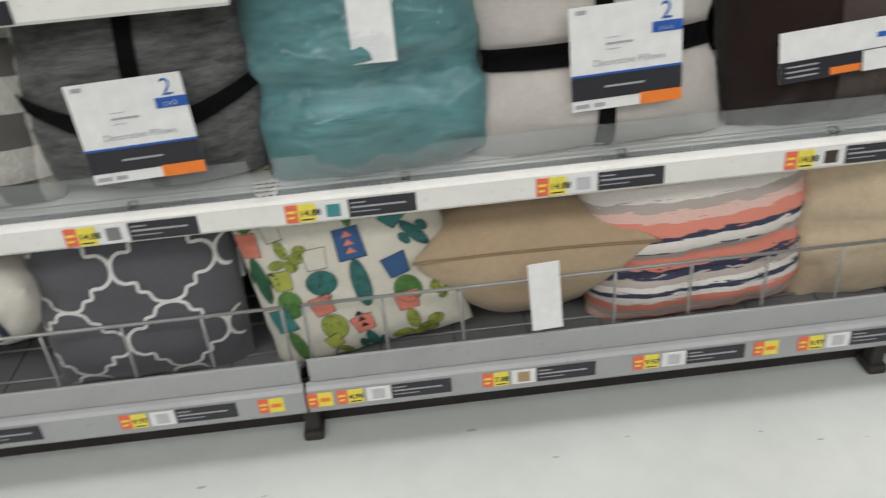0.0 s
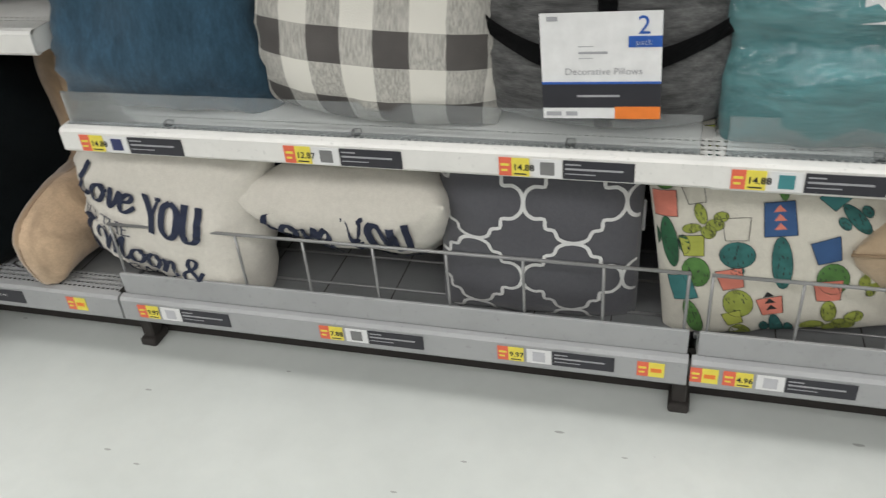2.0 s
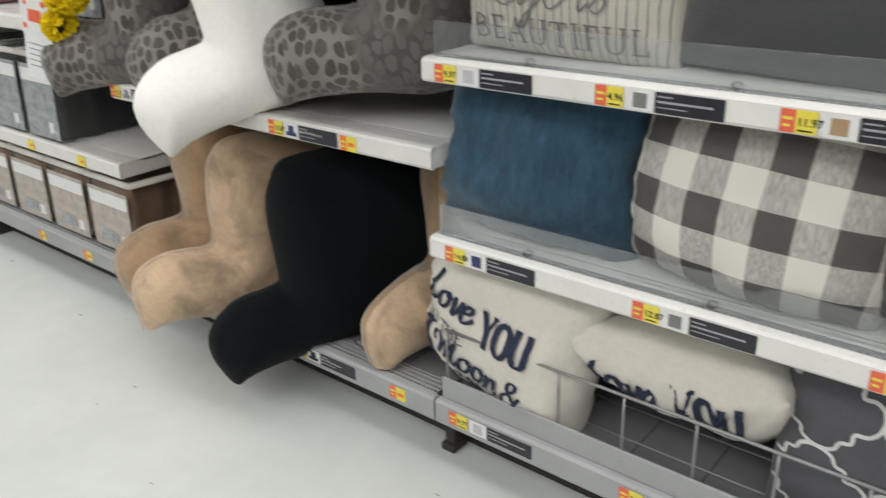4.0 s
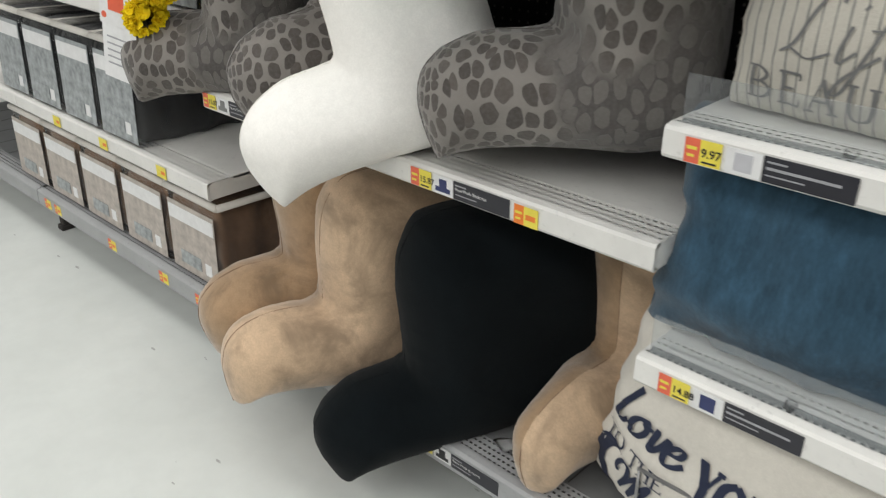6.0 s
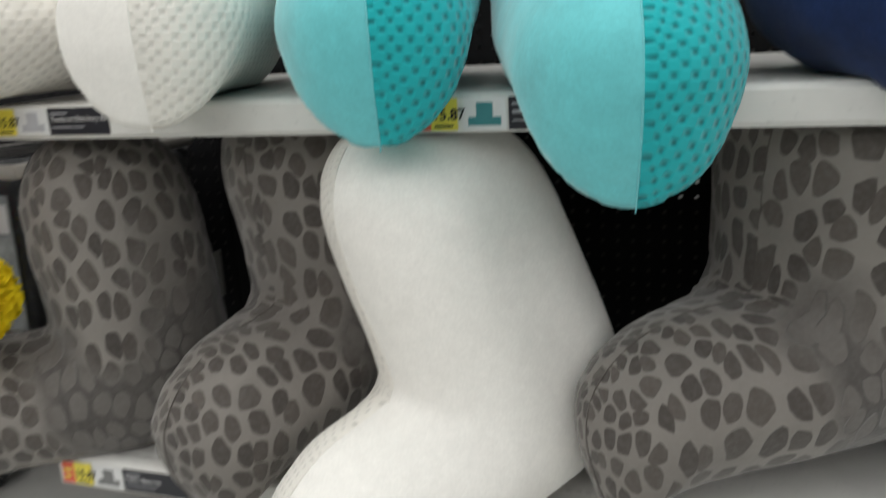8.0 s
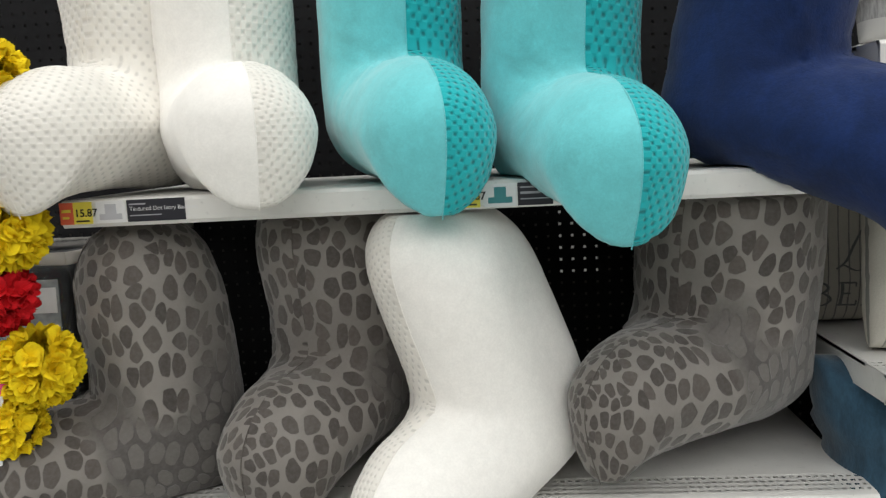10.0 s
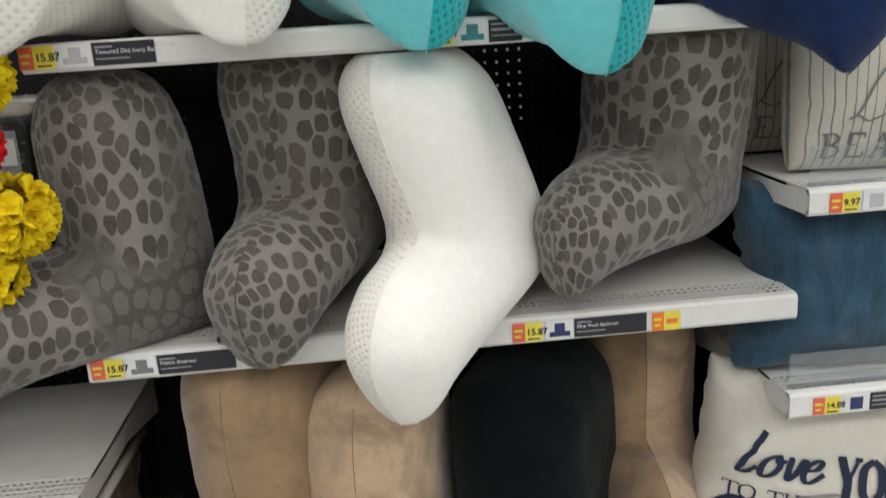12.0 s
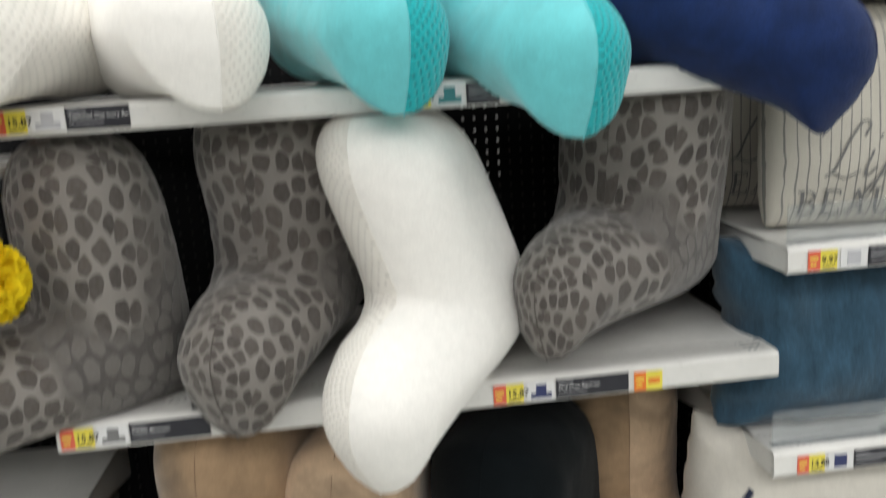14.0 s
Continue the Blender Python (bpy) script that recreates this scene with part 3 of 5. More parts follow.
def backrest(label, crotch, chin, left, right=None, seed=0, half=0.118, toe=0.10, lump=0.004, rest=(0.0, 0.189), roof=9.0, right_label="", seam_mat=None, tall=1.0, deep=1.0, lean=0.5, tilt=0.0, long=1.0):
    """One arm of a stuffed backrest: two boot-shaped panels sewn edge to edge and stuffed. crotch: where instep meets
    front; chin: the lower corner of the toe; rest: front edge and top of the shelf under it; roof: the shelf above; lean: how much of the foot's tilt the upright
    shares; tall and deep stretch the upright, long the foot; tilt: its slant to the side."""
    cr, ch = np.array(crotch), np.array(chin)
    v = ch - cr
    yaw = math.atan2(-v[0], -v[1])
    pitch = math.atan2(v[2], math.hypot(v[0], v[1])) - math.atan2(-0.208, 0.203 * long)
    ca, sa = math.cos(pitch), math.sin(pitch)
    turn = np.array(((ca, -sa), (sa, ca)))
    rows = []
    for a, z in BOOT:
        a, z = (a * deep if a < -0.1 else a * long if a > 0 else a), (z * tall if z > 0 else z)
        k = min(1.0, max(0.0, (z + 0.02 - 0.3 * min(a, 0)) / 0.1)) * pitch * (lean - 1)
        rows.append((a * math.cos(k) - z * math.sin(k), a * math.sin(k) + z * math.cos(k)))
    flat = np.array(smooth_path(rows, 4)[:-1]) @ turn.T
    flat -= flat[0]
    spot = pose(*chin, 0, 0, -math.degrees(yaw))
    R = 0.112

    # inward distance from the outline on a fine raster
    step = 0.006
    lo, hi = flat.min(0) - 0.05, flat.max(0) + 0.05
    ga, gz = np.arange(lo[0], hi[0] + step, step), np.arange(lo[1], hi[1] + step, step)
    q = np.stack(np.meshgrid(ga, gz, indexing="ij"), -1).reshape(-1, 1, 2)
    p0, p1 = flat[None], np.roll(flat, -1, 0)[None]
    e = p1 - p0
    t = np.clip(((q - p0) * e).sum(-1) / (e * e).sum(-1), 0, 1)
    dist = np.linalg.norm(q - p0 - t[..., None] * e, axis=-1).min(1)
    over = (p0[..., 1] > q[..., 1]) != (p1[..., 1] > q[..., 1])
    cut = p0[..., 0] + (q[..., 1] - p0[..., 1]) * e[..., 0] / np.where(e[..., 1] == 0, 1e-9, e[..., 1])
    inside = (over & (q[..., 0] < cut)).sum(1) % 2 == 1
    dist = np.where(inside, dist, -dist).reshape(len(ga), len(gz))
    for _ in range(1):
        w = np.pad(dist, 1, mode="edge")
        dist = (4 * dist + w[2:, 1:-1] + w[:-2, 1:-1] + w[1:-1, 2:] + w[1:-1, :-2]) / 8
    slope_a, slope_z = np.gradient(dist, step)

    def look_up(table, a, z):
        i, j = np.clip((a - lo[0]) / step, 0, len(ga) - 1.001), np.clip((z - lo[1]) / step, 0, len(gz) - 1.001)
        i0, j0 = i.astype(int), j.astype(int)
        u, w = i - i0, j - j0
        return (table[i0, j0] * (1 - u) + table[i0 + 1, j0] * u) * (1 - w) + (table[i0, j0 + 1] * (1 - u) + table[i0 + 1, j0 + 1] * u) * w

    fwd = np.array((ca, sa))
    c2 = -turn @ np.array((0.203 * long, -0.208))

    def thick(a, z):
        k = np.clip(((a - c2[0]) * fwd[0] + (z - c2[1]) * fwd[1] + 0.04) / 0.24, 0, 1)
        return half + (toe - half) * k * k * (3 - 2 * k)

    def field(x):
        a, z = -x[:, 1], x[:, 2]
        d = look_up(dist, a, z)
        H = thick(a, z)
        k = np.maximum(1 - d / R, 0)
        f = (np.sqrt((x[:, 0] / H) ** 2 + k * k) - 1) * 0.1
        wy = chin[1] + x[:, 0] * -math.sin(yaw) + x[:, 1] * math.cos(yaw)
        f = np.maximum(f, np.minimum(wy - rest[0] + 0.003, rest[1] + 0.002 - (z + chin[2])))
        return np.maximum(f, z + chin[2] - roof)

    low = np.array((-half - 0.02, -flat[:, 0].max() - 0.03, flat[:, 1].min() - 0.03))
    high = np.array((half + 0.02, -flat[:, 0].min() + 0.03, flat[:, 1].max() + 0.03))
    pts, quads = net_surface(field, low, high, 0.0098)

    def slope(x):
        g = np.stack([field(x + d) - field(x - d) for d in np.eye(3) * 0.002], -1) / 0.004
        size = np.linalg.norm(g, axis=1)
        return g / np.maximum(size, 1e-6)[:, None], size

    ring = np.array(quads)
    for _ in range(3):
        total, count = np.zeros_like(pts), np.zeros(len(pts))
        for i, j in ((0, 1), (1, 2), (2, 3), (3, 0)):
            np.add.at(total, ring[:, i], pts[ring[:, j]])
            np.add.at(total, ring[:, j], pts[ring[:, i]])
            np.add.at(count, ring[:, i], 1)
            np.add.at(count, ring[:, j], 1)
        pts = 0.5 * pts + 0.5 * total / count[:, None]
        n, size = slope(pts)
        pts = pts - n * np.clip(field(pts) / np.maximum(size, 0.3), -0.004, 0.004)[:, None]
    n, size = slope(pts)
    d = look_up(dist, -pts[:, 1], pts[:, 2])
    o = Vector((seed * 2.3, seed * 5.1, seed * 0.7))
    arc = np.argmin(((np.stack((-pts[:, 1], pts[:, 2]), -1)[:, None] - flat[None]) ** 2).sum(-1), 1)
    push = np.zeros(len(pts))
    for i, x in enumerate(pts):
        w = Vector(x)
        near = max(0.0, 1 - d[i] / 0.07)
        r = math.hypot(-x[1] - c2[0], x[2] - c2[1])
        ang = math.atan2(x[2] - c2[1], -x[1] - c2[0])
        m = (0.35 + 0.65 * min(1.0, max(0.0, d[i]) / 0.05)) * (noise.noise(w * 8 + o) + 0.45 * noise.noise(w * 20 + o))
        m += 0.55 * near * noise.noise(Vector((arc[i] * 0.55, x[0] * 9, seed)) + o)
        m += 1.3 * math.exp(-r / 0.07) * noise.noise(Vector((ang * 5, r * 10, x[0] * 10)) + o)
        push[i] = m
    pts = pts + n * (lump * push)[:, None]

    # cloth coordinates: the panel laid flat, with the length that goes round its edge added outwards
    kk = np.linspace(1, 0, 60)
    arc_d, arc_h = R * (1 - kk), half * np.sqrt(1 - kk * kk)
    run = np.concatenate(([0], np.cumsum(np.hypot(np.diff(arc_d), np.diff(arc_h)))))
    extra = (run[-1] - arc_d[-1]) - (np.interp(np.clip(d, 0, R), arc_d, run) - np.clip(d, 0, R))
    flow = np.stack((look_up(slope_a, -pts[:, 1], pts[:, 2]), look_up(slope_z, -pts[:, 1], pts[:, 2])), -1)
    flow /= np.maximum(np.linalg.norm(flow, axis=1), 0.3)[:, None]
    cloth = np.stack((-pts[:, 1], pts[:, 2]), -1) - flow * extra[:, None]

    def aside(z):
        rise = max(z - c2[1] + 0.12, 0.0)
        return tilt * rise * rise / (rise + 0.12)

    def panel(keep):
        bm = bmesh.new()
        lay = bm.loops.layers.uv.new("UVMap")
        made, at = {}, {}
        for face in quads:
            lat = [keep * pts[i][0] for i in face]
            if max(lat) <= 0:
                continue
            loop = []
            for k in range(4):
                i, j, p, r = face[k], face[(k + 1) % 4], lat[k], lat[(k + 1) % 4]
                if p > 0:
                    loop.append((i, pts[i], cloth[i]))
                if (p > 0) != (r > 0):
                    a, b = min(i, j), max(i, j)
                    s = -pts[a][0] / (pts[b][0] - pts[a][0])
                    loop.append(((a, b), pts[a] + (pts[b] - pts[a]) * s, cloth[a] + (cloth[b] - cloth[a]) * s))
            for key, co, uv in loop:
                if key not in made:
                    made[key] = bm.verts.new((co[0] + aside(co[2]), co[1], co[2]))
                    at[made[key]] = uv
            if len(loop) > 2:
                try:
                    f = bm.faces.new([made[key] for key, co, uv in loop])
                except ValueError:
                    continue
                for lp in f.loops:
                    uv = at[lp.vert]
                    lp[lay].uv = (uv[0] + seed * 0.37 + (0.9 if keep > 0 else 0), uv[1] + seed * 0.61)
        return bm

    ob = part("backrest_pillow", panel(-1), left, None, smooth=True)
    part("side_panel", panel(1), right or left, ob, right_label, smooth=True)
    run_of, best = [], []
    for a, z in flat[:72]:
        q = Vector((aside(z), -a, z))
        mid = spot @ q
        if mid.z < roof - 0.004 and not (mid.y > rest[0] - 0.01 and mid.z < rest[1] + 0.008):
            run_of = run_of + [q]
        else:
            run_of = []
        best = run_of if len(run_of) > len(best) else best
    bm = bmesh.new()
    rings = []
    for i, q in enumerate(best):
        d = (best[min(i + 1, len(best) - 1)] - best[max(i - 1, 0)]).normalized()
        u = d.cross(Vector((1, 0, 0))).normalized()
        rings.append([bm.verts.new(q + (u * math.cos(k * math.tau / 5) + Vector((1, 0, 0)) * math.sin(k * math.tau / 5)) * 0.0009) for k in range(5)])
    for r0, r1 in zip(rings, rings[1:]):
        for k in range(5):
            bm.faces.new((r0[k], r0[(k + 1) % 5], r1[(k + 1) % 5], r1[k]))
    part("seam", bm, seam_mat or left, ob, "sewn seam", smooth=True)
    ob.matrix_world = spot
    return tagged(ob, label, "backrest pillow", "plush backrest pillows")


# ---- large structure ----
BAYS = {"a": -3.66, "b": -2.44, "c": -1.22, "d": 0.0, "e": 1.22, "z": -4.88}
W = 1.22
BACK = 0.56

tagged(part("floor", boxed(-9, 7, -7, 3.2, -0.1, 0.0), FLOOR), "pale grey vinyl store floor with dark scuffs", "floor", kind="structure")
tagged(part("ceiling", boxed(-9, 7, -7, 3.2, 3.6, 3.7), CEIL), "white store ceiling", "ceiling", kind="structure")
tagged(part("wall_north", boxed(-9, 7, 3.2, 3.3, 0, 3.6), WALL), "plain light store wall", "wall", kind="structure")
tagged(part("wall_south", boxed(-9, 7, -7.1, -7, 0, 3.6), WALL), "plain light store wall", "wall", kind="structure")
tagged(part("wall_west", boxed(-9.1, -9, -7, 3.2, 0, 3.6), WALL), "plain light store wall", "wall", kind="structure")
tagged(part("wall_east", boxed(7, 7.1, -7, 3.2, 0, 3.6), WALL), "plain light store wall", "wall", kind="structure")

for ly in LAMP_ROWS:
    lt = thing("ceiling_light", "long white fluorescent fixture on the ceiling", "light", pose(-1.0, ly, 3.48), "rows of ceiling lights")
    part("housing", boxed(-5.6, 5.6, -0.6, 0.6, 0.02, 0.12, 0.01), CEIL, lt)

# unseen block added to keep low lamp light out of the shelves
tagged(part("low_light_block", boxed(-8, 6, -3.4, -2.8, 0, 1.35), BLOCKER), "unseen plain block across the aisle that holds back low light", "shelving", kind="structure")
# unseen sheets added behind the pegboard; their gap lights only a few holes
for k, (rx0, rx1, rz0, rz1) in enumerate(((-8, -1.655, 0, 2.1), (-1.545, 6, 0, 2.1), (-1.655, -1.545, 0, 1.03), (-1.655, -1.545, 1.24, 2.1))):
    tagged(part("rear_light_block_%d" % (k + 1), boxed(rx0, rx1, 0.66, 0.70, rz0, rz1), BLOCKER), "added dark sheet that blocks light behind the pegboard holes", "shelving", kind="structure")

# ---- gondola bays: back panel, uprights, base deck with price strip and feet ----


def bay(x0, top=2.05, perf_z=0.2):
    b = thing("gondola_bay", "grey steel gondola base with a black perforated back panel", "shelving", pose(x0, 0, 0), "gondola bays in a row")
    bm = bmesh.new()
    perforated(bm, 0.02, W - 0.02, perf_z, top, BACK, 0.0254, 0.0055, 0.0254, 0.0055, lambda x, z, y: (x, y, z))
    part("back_panel", bm, BLACK_PANEL, b, "black pegboard panel")
    for ux in (0.0, W - 0.02):
        part("upright", boxed(ux, ux + 0.02, BACK - 0.02, BACK + 0.03, 0.0, top, 0.003, 1), BLACK_PANEL, b)
    bm = boxed(0.004, W - 0.004, 0.075, BACK, 0.176, 0.188, 0.002, 1)
    part("deck", bm, GREY, b, "grey steel deck")
    bm = bmesh.new()
    perforated(bm, 0.01, W - 0.01, 0.016, 0.075, 0.1885, 0.0125, 0.007, 0.0145, 0.005)
    part("perforated_edge", bm, GREY_LT, b)
    for k in range(1, 8):
        part("deck_joint", boxed(k * W / 8 - 0.0012, k * W / 8 + 0.0012, 0.08, BACK - 0.01, 0.188, 0.1888), FOOT_AND_SHADE, b)
    # the rounded front strip that holds the labels
    bm = bmesh.new()
    prof = [(0.016, 0.1885), (0.004, 0.186), (-0.002, 0.180), (-0.003, 0.13), (0.004, 0.121), (0.02, 0.119), (0.02, 0.124)]
    prof += [(0.075, 0.124), (0.075, 0.13), (0.01, 0.13), (0.008, 0.172), (0.016, 0.1825)]
    ends = []
    for x in (0.003, W - 0.003):
        ends.append([bm.verts.new((x, y, z)) for y, z in prof])
    k = len(prof)
    for i in range(k):
        bm.faces.new((ends[0][i], ends[0][(i + 1) % k], ends[1][(i + 1) % k], ends[1][i]))
    bm.faces.new(ends[0][::-1])
    bm.faces.new(ends[1])
    part("price_strip", bm, GREY_LT, b, "grey price strip")
    # dark panel added to stand in for the shade below the deck
    part("shade_panel", boxed(0, W, 0.115, 0.12, 0, 0.12), FOOT_AND_SHADE, b, "recessed dark panel for the shade under the deck")
    for fx in (-0.025,):
        bm = boxed(fx, fx + 0.03, 0.06, 0.10, 0.02, 0.125, 0.004, 1)
        block(bm, fx - 0.006, fx + 0.036, 0.05, 0.11, 0.0, 0.022, 0.006)
        part("foot", bm, FOOT_AND_SHADE, b, "dark worn levelling foot")
    return b


for key in "zabcde":
    bay(BAYS[key])


def shelf(x0, ztop, zbot, depth=0.52, y0=0.0, mat=WHITE):
    s = thing("gondola_shelf", "white steel gondola shelf with a perforated front edge", "shelf", pose(x0, y0, 0), "gondola shelves")
    lo = 0.0015
    bm = boxed(lo, W - lo, 0.078, depth, ztop - 0.010, ztop, 0.002, 1)
    part("deck", bm, mat, s)
    bm = bmesh.new()
    perforated(bm, lo, W - lo, 0.014, 0.078, ztop, 0.0125, 0.0075, 0.0155, 0.005)
    part("perforated_edge", bm, mat, s)
    part("under_tray", boxed(lo + 0.01, W - lo - 0.01, 0.012, depth, ztop - 0.03, ztop - 0.024, 0.001, 1), mat, s)
    bm = bmesh.new()
    prof = [(0.014, ztop), (0.003, ztop - 0.002), (-0.001, ztop - 0.007), (-0.002, zbot + 0.006), (0.003, zbot), (0.012, zbot), (0.012, zbot + 0.004), (0.005, zbot + 0.008), (0.006, ztop - 0.009), (0.014, ztop - 0.005)]
    ends = [[bm.verts.new((x, y, z)) for y, z in prof] for x in (lo, W - lo)]
    k = len(prof)
    for i in range(k):
        bm.faces.new((ends[0][i], ends[0][(i + 1) % k], ends[1][(i + 1) % k], ends[1][i]))
    bm.faces.new(ends[0][::-1])
    bm.faces.new(ends[1])
    part("front_rail", bm, mat, s)
    for bx in (lo, W - lo - 0.003):
        bm = bmesh.new()
        pr = [(0.004, ztop - 0.002), (depth + 0.03, ztop - 0.002), (depth + 0.03, ztop - 0.10), (0.30, ztop - 0.05), (0.004, zbot + 0.002)]
        a = [bm.verts.new((bx, y, z)) for y, z in pr]
        c = [bm.verts.new((bx + 0.003, y, z)) for y, z in pr]
        bm.faces.new(a)
        bm.faces.new(c[::-1])
        for i in range(5):
            bm.faces.new((a[i], c[i], c[(i + 1) % 5], a[(i + 1) % 5]))
        part("bracket", bm, mat, s)
    return s


SH_C1, SH_C2, SH_B1, SH_B2, SH_A1, SH_A2 = 0.599, 0.978, 0.790, 1.290, 0.525, 0.945
shelf(BAYS["c"] + 0.004, SH_C1, 0.549)
shelf(BAYS["d"], SH_C1, 0.547)
shelf(BAYS["e"], SH_C1, 0.547)
shelf(BAYS["c"] + 0.012, SH_C2, 0.931, y0=-0.012)
shelf(BAYS["d"], 1.10, 1.053)
shelf(BAYS["c"], 1.46, 1.413)
shelf(BAYS["b"] + 0.014, SH_B1, 0.742, y0=0.006)
shelf(BAYS["b"], SH_B2, 1.247, y0=0.01)
shelf(BAYS["a"] - 0.047, SH_A1, 0.475, y0=0.018)
shelf(BAYS["a"] - 0.047, SH_A2, 0.897, y0=0.018)
shelf(BAYS["z"] - 0.047, SH_A1, 0.475, y0=0.018)


def acrylic(x0, x1, z0, z1, y=0.024):
    g = thing("shelf_fence", "clear acrylic fence along the shelf front", "shelf fence", pose(x0, y, z0), "clear shelf fences")
    pane = part("pane", boxed(0, x1 - x0, 0, 0.0025, 0, z1 - z0, 0.0008, 1), RAIL, g)
    pane.visible_shadow = False
    part("foot_rail", boxed(0, x1 - x0, -0.006, 0.012, 0, 0.003, 0.001, 1), RAIL, g)
    for k in range(3):
        cx = (x1 - x0) * (0.18 + 0.32 * k)
        part("clip", boxed(cx, cx + 0.016, -0.004, 0.012, 0.002, 0.013, 0.003, 2), CHANNEL, g)


acrylic(-1.205, -0.02, SH_C1, 0.665)
acrylic(0.02, 1.20, SH_C1, 0.665)
acrylic(-1.195, -0.02, SH_C2, 1.044, 0.012)


def basket(x0):
    """The wire fence with its steel lip that keeps pillows on the base deck."""
    b = thing("wire_fence", "grey wire fence with a flat steel lip on the base deck", "wire fence", pose(x0, 0.02, 0.2), "wire fences")
    bm = boxed(0.012, W - 0.006, -0.006, 0.001, -0.0105, 0.043, 0.001, 1)
    part("lip", bm, GREY_LT, b)
    bm = tube(bmesh.new(), (0.022, 0, 0.168), (W - 0.014, 0, 0.168), 0.0035)
    part("top_wire", bm, WIRE, b, smooth=True)
    for k in range(9):
        x = 0.024 + k * (W - 0.04) / 8
        part("upright_wire", tube(bmesh.new(), (x, 0.002, -0.006), (x, 0.002, 0.168), 0.003), WIRE, b, smooth=True)
    for k in range(4):
        part("floor_wire", tube(bmesh.new(), (0.02, 0.10 + 0.11 * k, -0.008), (W - 0.014, 0.10 + 0.11 * k, -0.008), 0.0028), WIRE, b, smooth=True)


for key in "cde":
    basket(BAYS[key])

# ---- shelf labels ----


def put_text(body, size, x, z, y, mat, parent, bold=0.0, name="print"):
    bm = text_shape(body, size, 0.0, bold)
    for v in bm.verts:
        v.co = Vector((x + v.co.x, y, z + v.co.y))
    return part(name, bm, mat, parent)


def label_set(x, ztop, y, width=0.222, price="", title="", picture=None, colors=(T_RED, T_YELLOW), picture_only=False, group="shelf price labels"):
    """Price tag, product picture and black name strip in a shelf's price channel."""
    h = 0.034
    t = thing("shelf_label", "red and yellow price tag with picture card and black strip" if title != "-" else "red and yellow price tag on the shelf edge", "price label", pose(x, y, ztop - h), group)
    pw = 0.052 if title != "-" else 0.05
    part("price_tag", boxed(0, pw * 0.42, -0.0022, -0.001, 0, h), colors[0], t, "red half of the tag")
    part("price_tag", boxed(pw * 0.42, pw, -0.0022, -0.001, 0, h), colors[1], t, "yellow half of the tag")
    part("print", boxed(pw * 0.06, pw * 0.34, -0.0028, -0.0022, h * 0.55, h * 0.68), colors[1], t)
    part("print", boxed(pw * 0.08, pw * 0.28, -0.0028, -0.0022, h * 0.25, h * 0.36), colors[1], t)
    if price:
        put_text(price, 0.0165, pw * 0.46, h * 0.34, -0.0029, T_INK, t, 0.0003)
        part("print", boxed(pw * 0.5, pw * 0.9, -0.0028, -0.0022, h * 0.1, h * 0.17), T_INK, t)
    else:
        part("print", boxed(pw * 0.5, pw * 0.9, -0.0028, -0.0022, h * 0.35, h * 0.62), T_ORANGE, t)
    if title == "-":
        return t
    cw = 0.048
    part("picture_card", boxed(pw + 0.006, pw + 0.006 + cw, -0.0022, -0.001, 0, h), T_WHITE, t)
    if picture:
        pic, kind = picture
        cx, cz = pw + 0.006 + cw / 2, h / 2
        if kind == "seat":
            bm = boxed(cx - 0.009, cx + 0.009, -0.0029, -0.0022, cz - 0.008, cz + 0.012)
            block(bm, cx - 0.018, cx + 0.018, -0.0031, -0.0029, cz - 0.012, cz - 0.003)
        else:
            bm = boxed(cx - 0.012, cx + 0.012, -0.0029, -0.0022, cz - 0.012, cz + 0.012)
        part("picture", bm, pic, t)
    part("name_strip", boxed(pw + 0.008 + cw, width, -0.0022, -0.001, 0, h), T_BLACK, t, "black name strip")
    sx = pw + 0.012 + cw
    part("print", boxed(sx, sx + 0.026, -0.0027, -0.0022, h * 0.76, h * 0.83), T_GREYINK, t)
    if title:
        put_text(title, 0.0092, sx, h * 0.5, -0.0027, T_WHITE, t)
    else:
        part("print", boxed(sx, width - 0.018, -0.0027, -0.0022, h * 0.5, h * 0.6), T_GREYINK, t)
    part("print", boxed(sx, sx + 0.05, -0.0027, -0.0022, h * 0.26, h * 0.31), T_GREYINK, t)
    return t


PIC_B, PIC_G = plain("picture_navy", (0.03, 0.04, 0.13), 0.5), plain("picture_grey", (0.2, 0.2, 0.2), 0.5)
PIC_LG, PIC_T = plain("picture_light", (0.52, 0.52, 0.55), 0.5), plain("picture_teal", (0.05, 0.24, 0.26), 0.5)
PIC_TAN, PIC_BR = plain("picture_tan", (0.4, 0.27, 0.15), 0.5), plain("picture_brown", (0.05, 0.03, 0.02), 0.5)
z1, zb, z2 = 0.588, 0.174, 0.969
for x, price, pic in ((-1.171, "14.88", (PIC_B, "sq")), (-0.738, "12.87", (PIC_G, "sq")), (-0.342, "14.88", (PIC_G, "sq")), (0.03, "14.88", (PIC_T, "sq")), (0.462, "14.88", (PIC_LG, "sq")), (0.90, "14.88", (PIC_BR, "sq"))):
    label_set(x, z1, -0.001, 0.224, price, "", pic)
for x, price, pic in ((-1.175, "9.97", (PIC_LG, "sq")), (-0.74, "7.88", (PIC_G, "sq")), (-0.362, "9.97", (PIC_LG, "sq")), (0.06, "4.96", (PIC_LG, "sq")), (0.348, "7.88", (PIC_TAN, "sq")), (0.65, "9.97", (PIC_LG, "sq")), (0.985, "9.97", (PIC_LG, "sq"))):
    label_set(x, zb, -0.002, 0.226, price, "", pic)
for x in (-0.094, 0.002, 0.894, -1.361):
    label_set(x, zb, -0.002, title="-")
